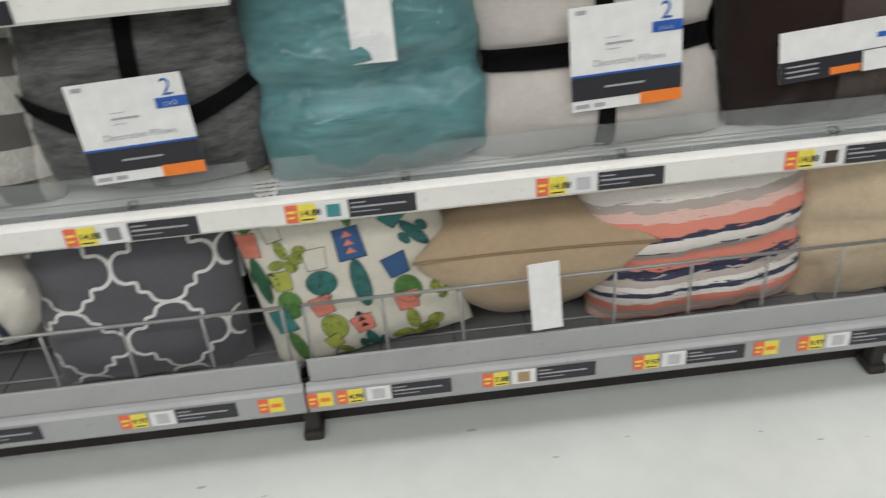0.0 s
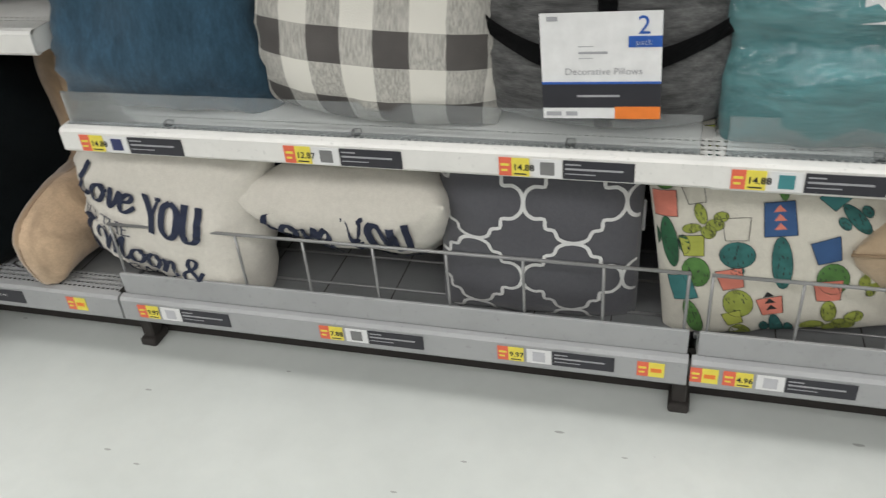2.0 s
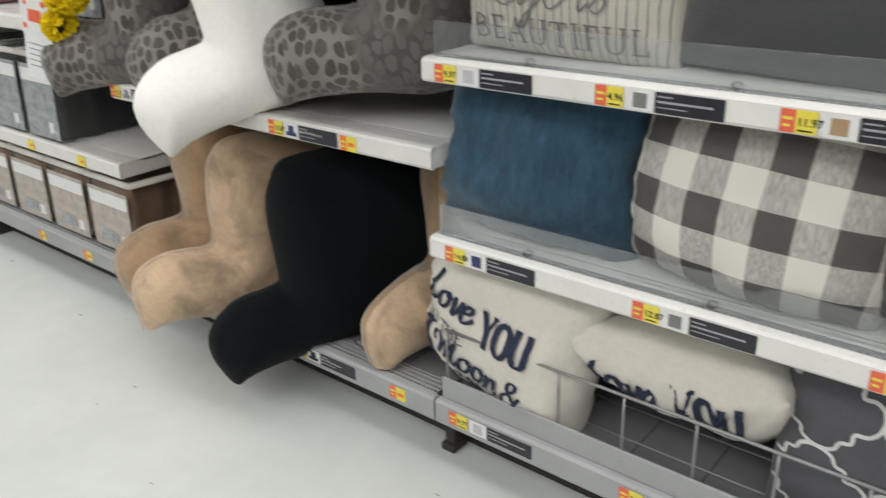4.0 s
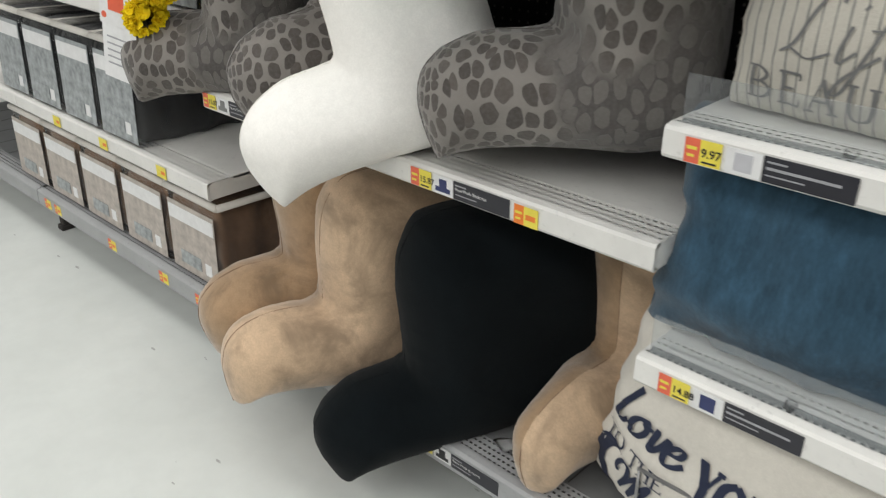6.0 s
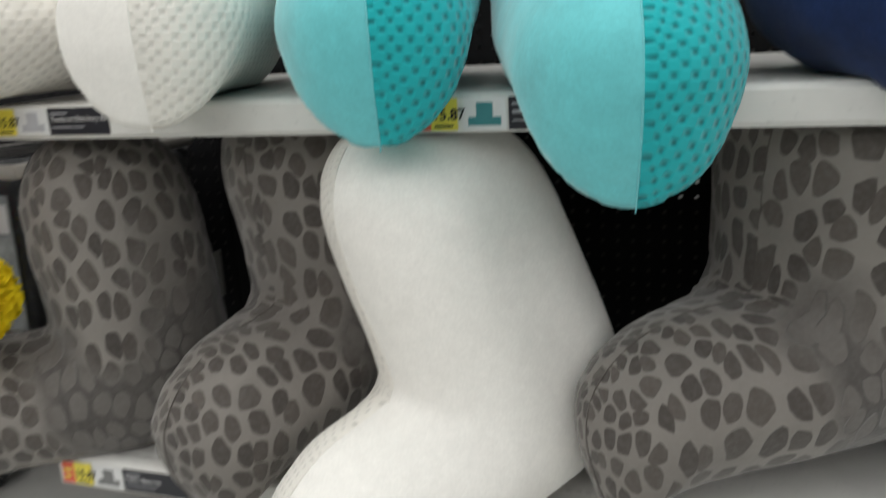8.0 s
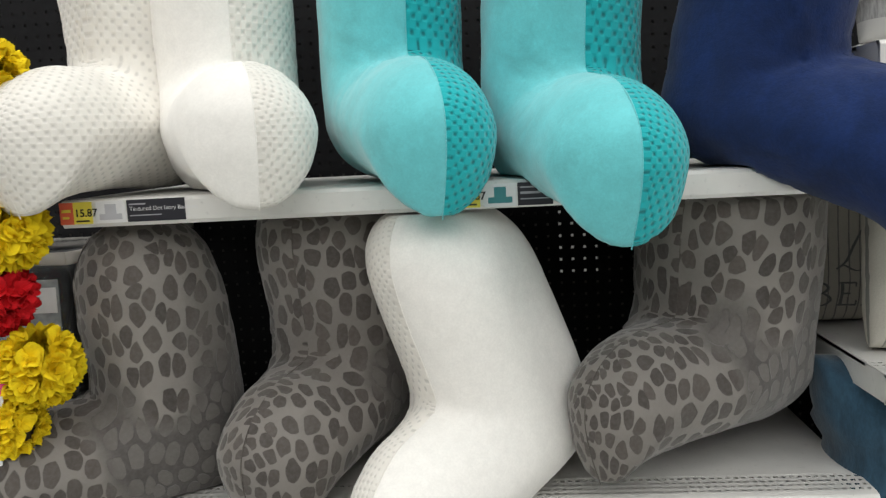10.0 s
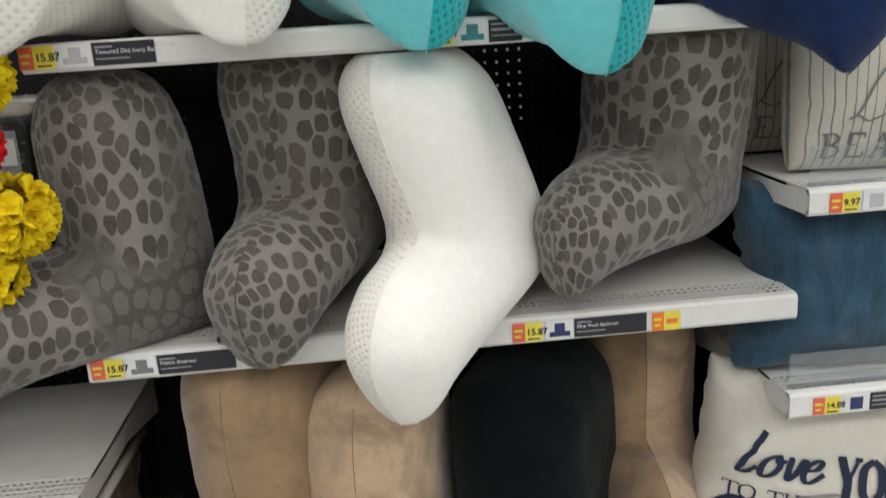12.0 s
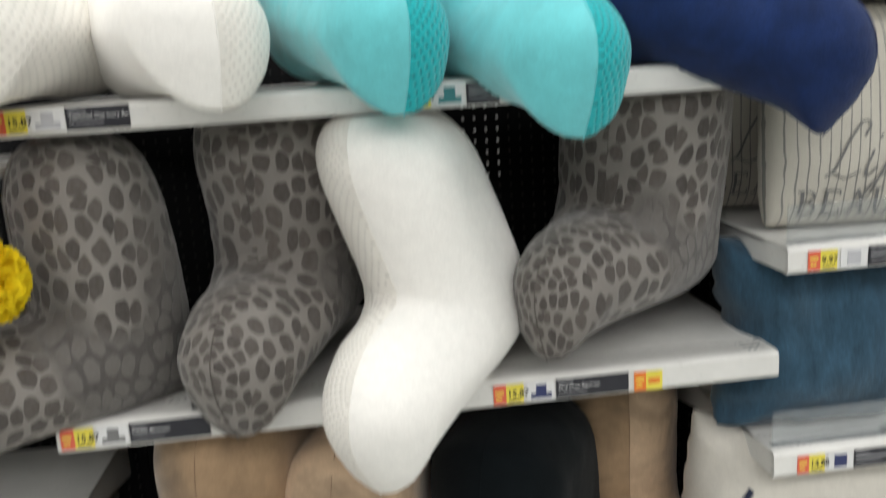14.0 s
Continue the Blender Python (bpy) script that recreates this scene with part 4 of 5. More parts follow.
for x, price, pic in ((-1.172, "9.97", (PIC_LG, "sq")), (-0.824, "4.96", (PIC_G, "sq")), (-0.52, "11.97", (PIC_TAN, "sq"))):
    label_set(x, z2, -0.014, 0.222, price, "", pic)
label_set(-2.418, 0.783, 0.004, 0.235, "15.87", "Pebble Backrest", (PIC_G, "seat"))
label_set(-1.715, 0.781, 0.004, 0.235, "15.87", "Blue Plush Backrest", (PIC_B, "seat"))
label_set(-1.47, 0.779, 0.004, title="-", colors=(T_ORANGE, T_YELLOW))
label_set(-1.715, zb, -0.002, 0.235, "15.87", "Black Plush Backrest", (T_INK, "seat"))
label_set(-2.44, 1.287, 0.009, 0.20, "15.87", "Textured Dot Ivory Backrest", (PIC_LG, "seat"))
label_set(-1.84, 1.284, 0.009, 0.16, "15.87", "", (PIC_T, "seat"))
for x in (-2.60, -2.80, -3.12, -3.52, -3.6):
    label_set(x, 0.170, -0.002, title="-")
for x in (-2.74, -3.08, -3.40):
    label_set(x, 0.515, 0.015, title="-", colors=(T_YELLOW, T_YELLOW))

# ---- throw pillows on the base deck ----


def pen(bm, pts, w, k=0, slant=0.0, thin=0.4, n=5):
    """One stroke of a broad pen through pts: full on upright runs, thin on level ones; k lifts it over earlier strokes."""
    rows = [Vector((x + slant * y, y, 0.0002 * k)) for x, y in (smooth_path(pts, n) if len(pts) > 2 else pts)]
    last = None
    for i, q in enumerate(rows):
        d = rows[min(i + 1, len(rows) - 1)] - rows[max(i - 1, 0)]
        d.z = 0
        d.normalize()
        half = Vector((-d.y, d.x, 0)) * w / 2 * (thin + (1 - thin) * abs(d.y))
        pair = (bm.verts.new(q + half), bm.verts.new(q - half))
        if last:
            bm.faces.new((last[0], pair[0], pair[1], last[1]))
        last = pair


# script letters with their advance; heights in units of the small letters
SCRIPT = {
    "l": (0.75, [[(0.30, 1.95), (0.12, 1.1), (0.02, 0.35), (0.14, 0.02), (0.42, 0.10), (0.62, 0.40)]]),
    "o": (0.95, [[(0.55, 0.98), (0.18, 0.85), (0.05, 0.45), (0.25, 0.02), (0.62, 0.12), (0.76, 0.55), (0.55, 0.98), (0.62, 0.72), (0.95, 0.78)]]),
    "v": (0.80, [[(0.02, 0.92), (0.14, 0.9), (0.22, 0.45), (0.34, 0.03), (0.58, 0.35), (0.66, 0.92), (0.80, 0.78)]]),
    "e": (0.85, [[(0.10, 0.48), (0.52, 0.60), (0.60, 0.88), (0.38, 0.98), (0.10, 0.70), (0.10, 0.25), (0.35, 0.0), (0.65, 0.12), (0.90, 0.42)]]),
    "M": (1.95, [[(-0.05, 0.85), (-0.28, 1.15), (-0.10, 1.55), (0.30, 1.45), (0.42, 0.9), (0.28, 0.02)], [(0.28, 0.05), (0.60, 0.9), (0.95, 1.55), (0.92, 0.8), (0.85, 0.02)], [(0.85, 0.05), (1.15, 0.9), (1.50, 1.55), (1.42, 0.7), (1.45, 0.08), (1.70, 0.05), (1.95, 0.40)]]),
    "n": (0.95, [[(0.08, 0.95), (0.12, 0.5), (0.10, 0.0)], [(0.10, 0.1), (0.30, 0.75), (0.55, 0.98), (0.66, 0.75), (0.62, 0.25), (0.72, 0.02), (0.95, 0.25)]]),
    "&": (1.3, [[(1.05, 0.0), (0.65, 0.55), (0.35, 1.05), (0.45, 1.42), (0.72, 1.30), (0.62, 0.95), (0.20, 0.60), (0.08, 0.25), (0.35, -0.02), (0.75, 0.22), (0.98, 0.72)]]),
    "L": (1.35, [[(0.95, 1.45), (1.02, 1.85), (0.70, 1.95), (0.42, 1.2), (0.28, 0.35), (0.02, 0.05), (0.25, 0.18), (0.75, -0.02), (1.25, 0.22)]]),
    "i": (0.50, [[(0.10, 0.95), (0.08, 0.35), (0.18, 0.02), (0.48, 0.35)], [(0.16, 1.35), (0.22, 1.48)]]),
    "f": (0.62, [[(0.85, 1.65), (0.62, 1.95), (0.38, 1.5), (0.25, 0.4), (0.10, -0.65), (-0.12, -0.75), (0.0, -0.3), (0.55, 0.35)], [(0.05, 0.92), (0.65, 0.98)]]),
    "s": (0.70, [[(0.02, 0.15), (0.40, 0.85), (0.42, 0.98), (0.40, 0.7), (0.55, 0.30), (0.38, 0.0), (0.12, 0.08)]]),
    " ": (0.55, []),
}
# upright capitals of thick and thin strokes with serifs: (points, thickness)
CAPS = {
    "Y": (0.95, [([(0.12, 1), (0.46, 0.45)], 1.0), ([(0.46, 0.5), (0.46, 0)], 1.0), ([(0.82, 1), (0.48, 0.45)], 0.45), ([(-0.04, 1), (0.30, 1)], 0.5), ([(0.66, 1), (0.96, 1)], 0.5), ([(0.28, 0), (0.64, 0)], 0.5)]),
    "O": (1.0, [([(0.48, 1.0), (0.15, 0.82), (0.08, 0.5), (0.15, 0.18), (0.48, 0.0), (0.81, 0.18), (0.88, 0.5), (0.81, 0.82), (0.48, 1.0)], 1.0)]),
    "U": (1.0, [([(0.18, 1), (0.18, 0.35), (0.30, 0.05), (0.52, 0.0), (0.74, 0.08), (0.82, 0.35), (0.82, 1)], 0.95), ([(0.0, 1), (0.36, 1)], 0.5), ([(0.66, 1), (0.98, 1)], 0.5)]),
    "T": (0.85, [([(0.42, 1), (0.42, 0)], 1.0), ([(0.02, 0.97), (0.82, 0.97)], 0.6), ([(0.02, 0.97), (0.02, 0.78)], 0.5), ([(0.82, 0.97), (0.82, 0.78)], 0.5), ([(0.26, 0), (0.58, 0)], 0.5)]),
    "H": (0.98, [([(0.18, 1), (0.18, 0)], 1.0), ([(0.78, 1), (0.78, 0)], 1.0), ([(0.18, 0.52), (0.78, 0.52)], 0.6), ([(0.02, 1), (0.34, 1)], 0.5), ([(0.62, 1), (0.94, 1)], 0.5), ([(0.02, 0), (0.34, 0)], 0.5), ([(0.62, 0), (0.94, 0)], 0.5)]),
    "E": (0.82, [([(0.18, 1), (0.18, 0)], 1.0), ([(0.04, 0.98), (0.70, 0.98)], 0.6), ([(0.18, 0.52), (0.52, 0.52)], 0.6), ([(0.04, 0.02), (0.74, 0.02)], 0.6), ([(0.70, 0.98), (0.70, 0.80)], 0.5), ([(0.74, 0.02), (0.74, 0.22)], 0.5)]),
    "B": (0.88, [([(0.18, 1), (0.18, 0)], 1.0), ([(0.04, 0.98), (0.45, 0.97), (0.66, 0.76), (0.45, 0.54), (0.18, 0.53)], 0.9), ([(0.18, 0.53), (0.5, 0.52), (0.76, 0.27), (0.5, 0.02), (0.04, 0.02)], 0.9)]),
    "A": (0.98, [([(0.46, 1), (0.14, 0)], 0.45), ([(0.46, 1), (0.82, 0)], 1.0), ([(0.24, 0.34), (0.70, 0.34)], 0.6), ([(0.0, 0), (0.28, 0)], 0.5), ([(0.66, 0), (0.98, 0)], 0.5)]),
    "I": (0.45, [([(0.2, 1), (0.2, 0)], 1.0), ([(0.04, 1), (0.36, 1)], 0.5), ([(0.04, 0), (0.36, 0)], 0.5)]),
    "F": (0.78, [([(0.18, 1), (0.18, 0)], 1.0), ([(0.04, 0.98), (0.70, 0.98)], 0.6), ([(0.18, 0.52), (0.52, 0.52)], 0.6), ([(0.70, 0.98), (0.70, 0.78)], 0.5), ([(0.02, 0), (0.36, 0)], 0.5)]),
    "L": (0.80, [([(0.18, 1), (0.18, 0)], 1.0), ([(0.04, 0.02), (0.72, 0.02)], 0.6), ([(0.72, 0.02), (0.72, 0.26)], 0.5), ([(0.02, 1), (0.36, 1)], 0.5)]),
    "C": (0.9, [([(0.80, 0.78), (0.60, 0.98), (0.25, 0.88), (0.10, 0.5), (0.25, 0.12), (0.60, 0.02), (0.82, 0.22)], 1.0)]),
    "K": (0.92, [([(0.18, 1), (0.18, 0)], 1.0), ([(0.78, 1), (0.18, 0.42)], 0.5), ([(0.36, 0.58), (0.82, 0)], 1.0)]),
    " ": (0.5, []),
}


def script(words, unit, w, slant=0.35):
    bm, x, k = bmesh.new(), 0.0, 0
    for ch in words:
        wide, strokes = SCRIPT[ch]
        for pts in strokes:
            pen(bm, [((x + a) * unit, b * unit) for a, b in pts], w, k, slant)
            k += 1
        x += wide
    return bm


def capitals(words, height, w, narrow=1.0, gap=0.0):
    bm, x, k = bmesh.new(), 0.0, 0
    for ch in words:
        wide, strokes = CAPS[ch]
        for pts, t in strokes:
            pen(bm, [((x + a) * height * narrow, b * height) for a, b in pts], w * t, k, 0.0, 0.45 if len(pts) > 2 else 1.0)
            k += 1
        x += wide + gap
    return bm


def love_print(c, p, up=0.0, aside=0.0):
    def lay(bm, x, z, off=0.0035):
        part("lettering", c.wrap(bm, x + aside, z + up, off), NAVY_INK, p, "dark navy lettering")
    lay(script("love", 0.048, 0.0135), -0.190, -0.005)
    lay(capitals("YOU", 0.082, 0.017, 0.60), 0.005, -0.028)
    lay(capitals("TO THE", 0.030, 0.0045, 1.15), -0.205, -0.062)
    lay(script("Moon", 0.046, 0.0115, 0.25), -0.145, -0.142)
    lay(script("&", 0.050, 0.0095, 0.1), 0.085, -0.150)
    lay(capitals("BACK", 0.036, 0.006, 1.0), -0.07, -0.188)
    bm = bmesh.new()
    n = 18
    out = [bm.verts.new((-0.170 + 0.058 * math.cos(a), -0.118 + 0.058 * math.sin(a), 0)) for a in [radians(62 + 236 * i / n) for i in range(n + 1)]]
    inn = [bm.verts.new((-0.146 + 0.040 * math.cos(a), -0.116 + 0.050 * math.sin(a), 0)) for a in [radians(76 + 208 * i / n) for i in range(n + 1)]]
    for i in range(n):
        bm.faces.new((out[i], out[i + 1], inn[i + 1], inn[i]))
    part("moon_print", c.wrap(bm, aside, up, 0.0025), NAVY_INK, p, "navy moon print")


c = Cushion(0.49, 0.41, 0.24, 0.12, 0.06, 0.42, 0.012, 0.016, 1)
p = pillow("cream canvas pillow with dark navy lettering, leaning in the fence", c, pose(-1.088, 0.135, 0.380, -6, 9, -8), CREAM, group="lettered cream pillows")
love_print(c, p, 0.0, -0.006)
c = Cushion(0.45, 0.42, 0.22, 0.04, 0.09, 0.42, 0.014, 0.018, 2)
p = pillow("cream lettered pillow tipped forward with its top seam out", c, pose(-0.67, 0.225, 0.352, 62, -2, -2), CREAM, group="lettered cream pillows")
love_print(c, p, 0.15)
c = Cushion(0.45, 0.42, 0.15, 0.10, 0.06, 0.42, 0.006, 0.008, 3)
p = pillow("cream lettered pillow standing behind the others", c, pose(-0.80, 0.36, 0.39, -8, 0, 10), CREAM, group="lettered cream pillows")
love_print(c, p)

# charcoal pillow with a stepped ogee lattice
c = Cushion(0.40, 0.43, 0.17, 0.10, 0.03, 0.40, 0.006, 0.006, 4)
p = pillow("charcoal cotton pillow with a white embroidered ogee lattice", c, pose(-0.300, 0.15, 0.385, -7, 1, 3), TRELLIS)
EDGE = [(0, 0), (0.02, 0.15), (0.08, 0.29), (0.22, 0.40), (0.42, 0.41), (0.45, 0.64), (0.62, 0.69), (0.70, 0.88), (0.84, 0.97), (1, 1)]


def lattice_edge(c, p, x0, z0, dx, dz, width=0.0075):
    pts = [Vector((x0 + a * dx, z0 + b * dz, 0)) for a, b in smooth_2d(EDGE)]
    bm = bmesh.new()
    prev = None
    for i, q in enumerate(pts):
        d = (pts[min(i + 1, len(pts) - 1)] - pts[max(i - 1, 0)]).normalized()
        n = Vector((-d.y, d.x, 0)) * width / 2
        pair = (bm.verts.new(q + n), bm.verts.new(q - n))
        if prev:
            bm.faces.new((prev[0], pair[0], pair[1], prev[1]))
        prev = pair
    for v in bm.verts:
        v.co.x = max(-c.w * 0.485, min(c.w * 0.485, v.co.x))
        v.co.y = max(-c.h * 0.485, min(c.h * 0.485, v.co.y))
    part("lattice_line", c.wrap(bm, 0, 0, 0.0022), EMBROID, p)


def smooth_2d(pts):
    return [tuple(r) for r in smooth_path(pts, 3)]


CX, CZ = 0.096, 0.080
for i in range(-2, 3):
    for j in range(-2, 3):
        x0, z0 = i * 2 * CX - 0.024, j * 2 * CZ + 0.062
        for sx in (-1, 1):
            for sz in (-1, 1):
                x1, z1q = x0 + sx * CX, z0 + sz * CZ
                if max(abs(x0), abs(x1)) < 0.30 and min(abs(x0), abs(x1)) < 0.19 and max(abs(z0), abs(z1q)) < 0.27 and min(abs(z0), abs(z1q)) < 0.205:
                    lattice_edge(c, p, x0, z0, sx * CX, sz * CZ, 0.0072)
part("care_tag", boxed(0.175, 0.20, 0.02, 0.0215, -0.03, 0.035, 0.0005, 1), PAPER, p, "small white care tag")

# cactus print


def oval(x, z, rx, rz, n=16):
    return [(x + rx * math.cos(k * math.tau / n), z + rz * math.sin(k * math.tau / n)) for k in range(n)]


def outline(bm, pts, w=0.0011):
    """An inked line round a shape."""
    for (ax, az), (bx, bz) in zip(pts, pts[1:] + pts[:1]):
        d = Vector((bx - ax, bz - az, 0)).normalized()
        k = Vector((-d.y, d.x, 0)) * w / 2
        a, b = Vector((ax, az, 0.0004)), Vector((bx, bz, 0.0004))
        bm.faces.new([bm.verts.new(q) for q in (a + k, a - k, b - k, b + k)])


# what stands in a pot, as ovals below it: x, z, half width, half height
PLANTS = {
    "ball": [(0, -0.028, 0.021, 0.026)],
    "cone": [(0, -0.022, 0.024, 0.020), (0, -0.046, 0.009, 0.008)],
    "tall": [(0, -0.042, 0.0135, 0.042)],
    "arms": [(0, -0.034, 0.010, 0.034), (0.017, -0.036, 0.007, 0.013), (-0.017, -0.026, 0.007, 0.013)],
    "pear": [(0, -0.020, 0.010, 0.020), (0.018, -0.045, 0.016, 0.012), (-0.022, -0.045, 0.017, 0.009), (0.004, -0.056, 0.013, 0.013), (0.032, -0.032, 0.013, 0.010)],
}


def cactus(c, p, x, z, pot, plant, shape, s=1.0, turn=0.0, mark=None, seed=0):
    """A printed cactus, hanging head down from its pot."""
    rnd = random.Random(seed)
    cup = [(-0.019 * s, 0.034 * s), (0.019 * s, 0.034 * s), (0.015 * s, 0.0), (-0.015 * s, 0.0)]
    if shape == "tall":
        cup = [(-0.019 * s, 0.05 * s), (0.019 * s, 0.05 * s), (0.021 * s, 0.0), (-0.021 * s, 0.0)]
    ink = bmesh.new()
    if pot:
        bm = bmesh.new()
        bm.faces.new([bm.verts.new((a, b, 0.0002)) for a, b in cup])
        part("pot_print", c.wrap(bm, x, z, 0.0018, 0.012, turn), pot, p)
    outline(ink, cup)
    bm = bmesh.new()
    for i, (bx, bz, rx, rz) in enumerate(PLANTS[shape]):
        pts = oval(bx * s, bz * s, rx * s, rz * s)
        bm.faces.new([bm.verts.new((a, b, 0.0001 * i)) for a, b in pts])
        outline(ink, pts, 0.0008)
        for _ in range(int(9000 * rx * rz * 2) + 5):
            a, r = rnd.uniform(0, math.tau), math.sqrt(rnd.random()) * 0.85
            px, pz = (bx + rx * r * math.cos(a)) * s, (bz + rz * r * math.sin(a)) * s
            ink.faces.new([ink.verts.new((px + q, pz + w, 0.0006)) for q, w in ((-0.0007, -0.003), (0.0007, -0.003), (0.0007, 0.003), (-0.0007, 0.003))])
    part("cactus_print", c.wrap(bm, x, z, 0.0018, 0.012, turn), plant, p)
    if mark:
        bm = bmesh.new()
        for k in range(3):
            zz = (0.010 + 0.013 * k) * s
            bm.faces.new([bm.verts.new((a * s, zz + b * s, 0.0006)) for a, b in ((-0.008, 0), (0.008, 0), (0, 0.010))])
        part("pot_pattern", c.wrap(bm, x, z, 0.0018, 0.012, turn), mark, p)
    part("ink_print", c.wrap(ink, x, z, 0.0019, 0.02, turn), T_INK, p)


GREEN, TEAL_G, OLIVE, DEEP = GREENS
CORAL, BLUE_P, OLIVE_P, TEAL_P = POTS


def cactus_print(c, p, shift):
    for k, (x, z, pot, plant, shape, s, turn, mark) in enumerate((
            (-0.205, 0.045, CORAL, DEEP, "arms", 1.3, 4, None), (-0.145, 0.075, None, OLIVE, "pear", 0.9, 10, None), (-0.16, -0.03, OLIVE_P, GREEN, "ball", 1.05, 2, None),
            (-0.083, 0.0, None, TEAL_G, "cone", 1.15, -2, None), (-0.009, 0.005, BLUE_P, TEAL_G, "tall", 1.15, 0, CORAL), (0.095, 0.05, TEAL_P, TEAL_G, "arms", 1.0, 35, None),
            (0.07, -0.055, BLUE_P, GREEN, "ball", 1.15, 8, None), (-0.18, -0.125, TEAL_P, GREEN, "tall", 0.95, 12, None), (-0.094, -0.10, CORAL, OLIVE, "ball", 1.1, 10, None),
            (-0.094, -0.185, OLIVE_P, OLIVE, "ball", 0.8, 15, None), (-0.028, -0.165, CORAL, TEAL_G, "arms", 1.05, 8, T_INK), (0.067, -0.14, CORAL, OLIVE, "pear", 1.15, 0, None),
            (0.165, -0.01, TEAL_P, DEEP, "tall", 1.1, 14, None), (0.185, -0.13, CORAL, DEEP, "arms", 1.0, 6, None), (0.145, -0.085, None, OLIVE, "cone", 0.9, -8, None),
            (-0.20, 0.16, BLUE_P, GREEN, "ball", 1.0, 0, None), (-0.10, 0.17, OLIVE_P, TEAL_G, "cone", 1.0, 0, None), (0.0, 0.15, CORAL, GREEN, "arms", 1.0, 0, None), (0.10, 0.16, BLUE_P, DEEP, "tall", 0.9, 0, CORAL), (0.19, 0.12, OLIVE_P, GREEN, "ball", 1.0, 0, None))):
        x = (x + shift + 0.025 + 0.225) % 0.45 - 0.225
        if abs(x) < c.w * 0.45 and abs(z) < c.h * 0.45:
            cactus(c, p, x, z, pot, plant, shape, s * 1.15, turn, mark, k)


c = Cushion(0.41, 0.45, 0.15, 0.06, 0.04, 0.40, 0.005, 0.006, 5)
p = pillow("cream pillow printed with green cacti in coloured pots", c, pose(0.112, 0.14, 0.412, -8, -9, 2), CREAM_B, group="cactus print pillows")
cactus_print(c, p, 0.0)
c = Cushion(0.45, 0.45, 0.15, 0.06, 0.04, 0.40, 0.005, 0.006, 6)
p = pillow("cactus print pillow standing behind its twin", c, pose(0.23, 0.34, 0.41, -7, 0, -6), CREAM_B, group="cactus print pillows")
cactus_print(c, p, 0.16)

c = Cushion(0.465, 0.44, 0.30, 0.0, 0.15, 0.60, 0.010, 0.016, 7)
p = pillow("tan twill pillow tipped forward with its seam out", c, pose(0.468, 0.24, 0.325, 66, 1, 0), TAN)
seam(c, TAN_SEAM, p, 0.0035)
tag = tagged(part("paper_tag", boxed(-0.029, 0.029, -0.001, 0, -0.15, 0, 0.0004, 1), PAPER), "long white paper tag hanging on the tan pillow", "tag")
tag.matrix_world = pose(0.47, -0.012, 0.424, 0, -3, 0)

c = Cushion(0.46, 0.40, 0.24, 0.14, 0.03, 0.40, 0.008, 0.010, 8, crease=[(-0.16, 0.05, 0.08)], waist=(-0.16, 0.05, 0.15))
pillow("coral, navy and grey ikat striped pillow slumped in the fence", c, pose(0.80, 0.16, 0.375, -4, -4, 0), IKAT)
c = Cushion(0.48, 0.42, 0.2, 0.14, 0.03, 0.40, 0.01, 0.012, 9, crease=[(-0.1, 0.03, 0.10)])
pillow("pale gold satin pillow bulging over the fence", c, pose(1.235, 0.16, 0.385, -4, -3, 0), GOLD)

# ---- pillows on the first shelf ----


def card(parent, w, h, m, wide=False):
    """The printed card of a two-pack: white with a dark band, blue and orange fields."""
    k = part("card", boxed(-w / 2, w / 2, -0.0012, 0, -h / 2, h / 2, 0.0003, 1), T_WHITE, parent, "white printed card")
    k.matrix_local = m
    y = -0.0022

    def field(x0, x1, z0, z1, mat, yy=y):
        part("print", boxed(x0 * w - w / 2, x1 * w - w / 2, yy, -0.0012, z0 * h - h / 2, z1 * h - h / 2), mat, k)
    if wide:
        field(0, 1, 0, 0.42, T_BLACK)
        field(0.45, 0.72, 0.04, 0.18, T_ORANGE, -0.003)
        field(0.74, 1.0, 0.0, 0.4, T_WHITE, -0.003)
        field(0.86, 0.98, 0.62, 0.72, T_BLUE)
        for i in range(3):
            field(0.06, 0.34, 0.1 + i * 0.1, 0.13 + i * 0.1, T_GREYINK, -0.003)
    else:
        field(0, 1, 0.11, 0.34, T_BLACK)
        field(0, 1, 0.34, 0.36, T_BLUE)
        field(0.62, 1.0, 0.0, 0.12, T_ORANGE, -0.0027)
        field(0.73, 1.0, 0.68, 0.78, T_BLUE)
        field(0.06, 0.15, 0.93, 0.97, T_GREYINK)
        field(0.32, 0.44, 0.69, 0.695, T_GREYINK)
        field(0.32, 0.44, 0.58, 0.585, T_GREYINK)
        field(0.32, 0.56, 0.625, 0.645, T_GREYINK)
        field(0.30, 0.66, 0.215, 0.235, T_GREYINK, -0.0027)
        field(0.03, 0.16, 0.03, 0.07, T_GREYINK)
        field(0.2, 0.3, 0.03, 0.07, T_GREYINK)

        def words(body, size, x, z, mat):
            bm = text_shape(body, size)
            for v in bm.verts:
                v.co = Vector((x * w - w / 2 + v.co.x, y, z * h - h / 2 + v.co.y))
            part("lettering", bm, mat, k)
        words("2", 0.040, 0.80, 0.80, T_BLUE)
        words("pack", 0.013, 0.79, 0.70, T_WHITE)
        words("Decorative Pillows", 0.0155, 0.20, 0.43, T_GREYINK)
    return k


c = Cushion(0.475, 0.365, 0.26, 0.06, 0.03, 0.38, 0.016, 0.022, 11, waist=(0.10, 0.13, 0.32))
pillow("deep blue chenille pillow leaning back on the shelf", c, pose(-1.025, 0.16, 0.772, -9, 3, 3), DENIM)
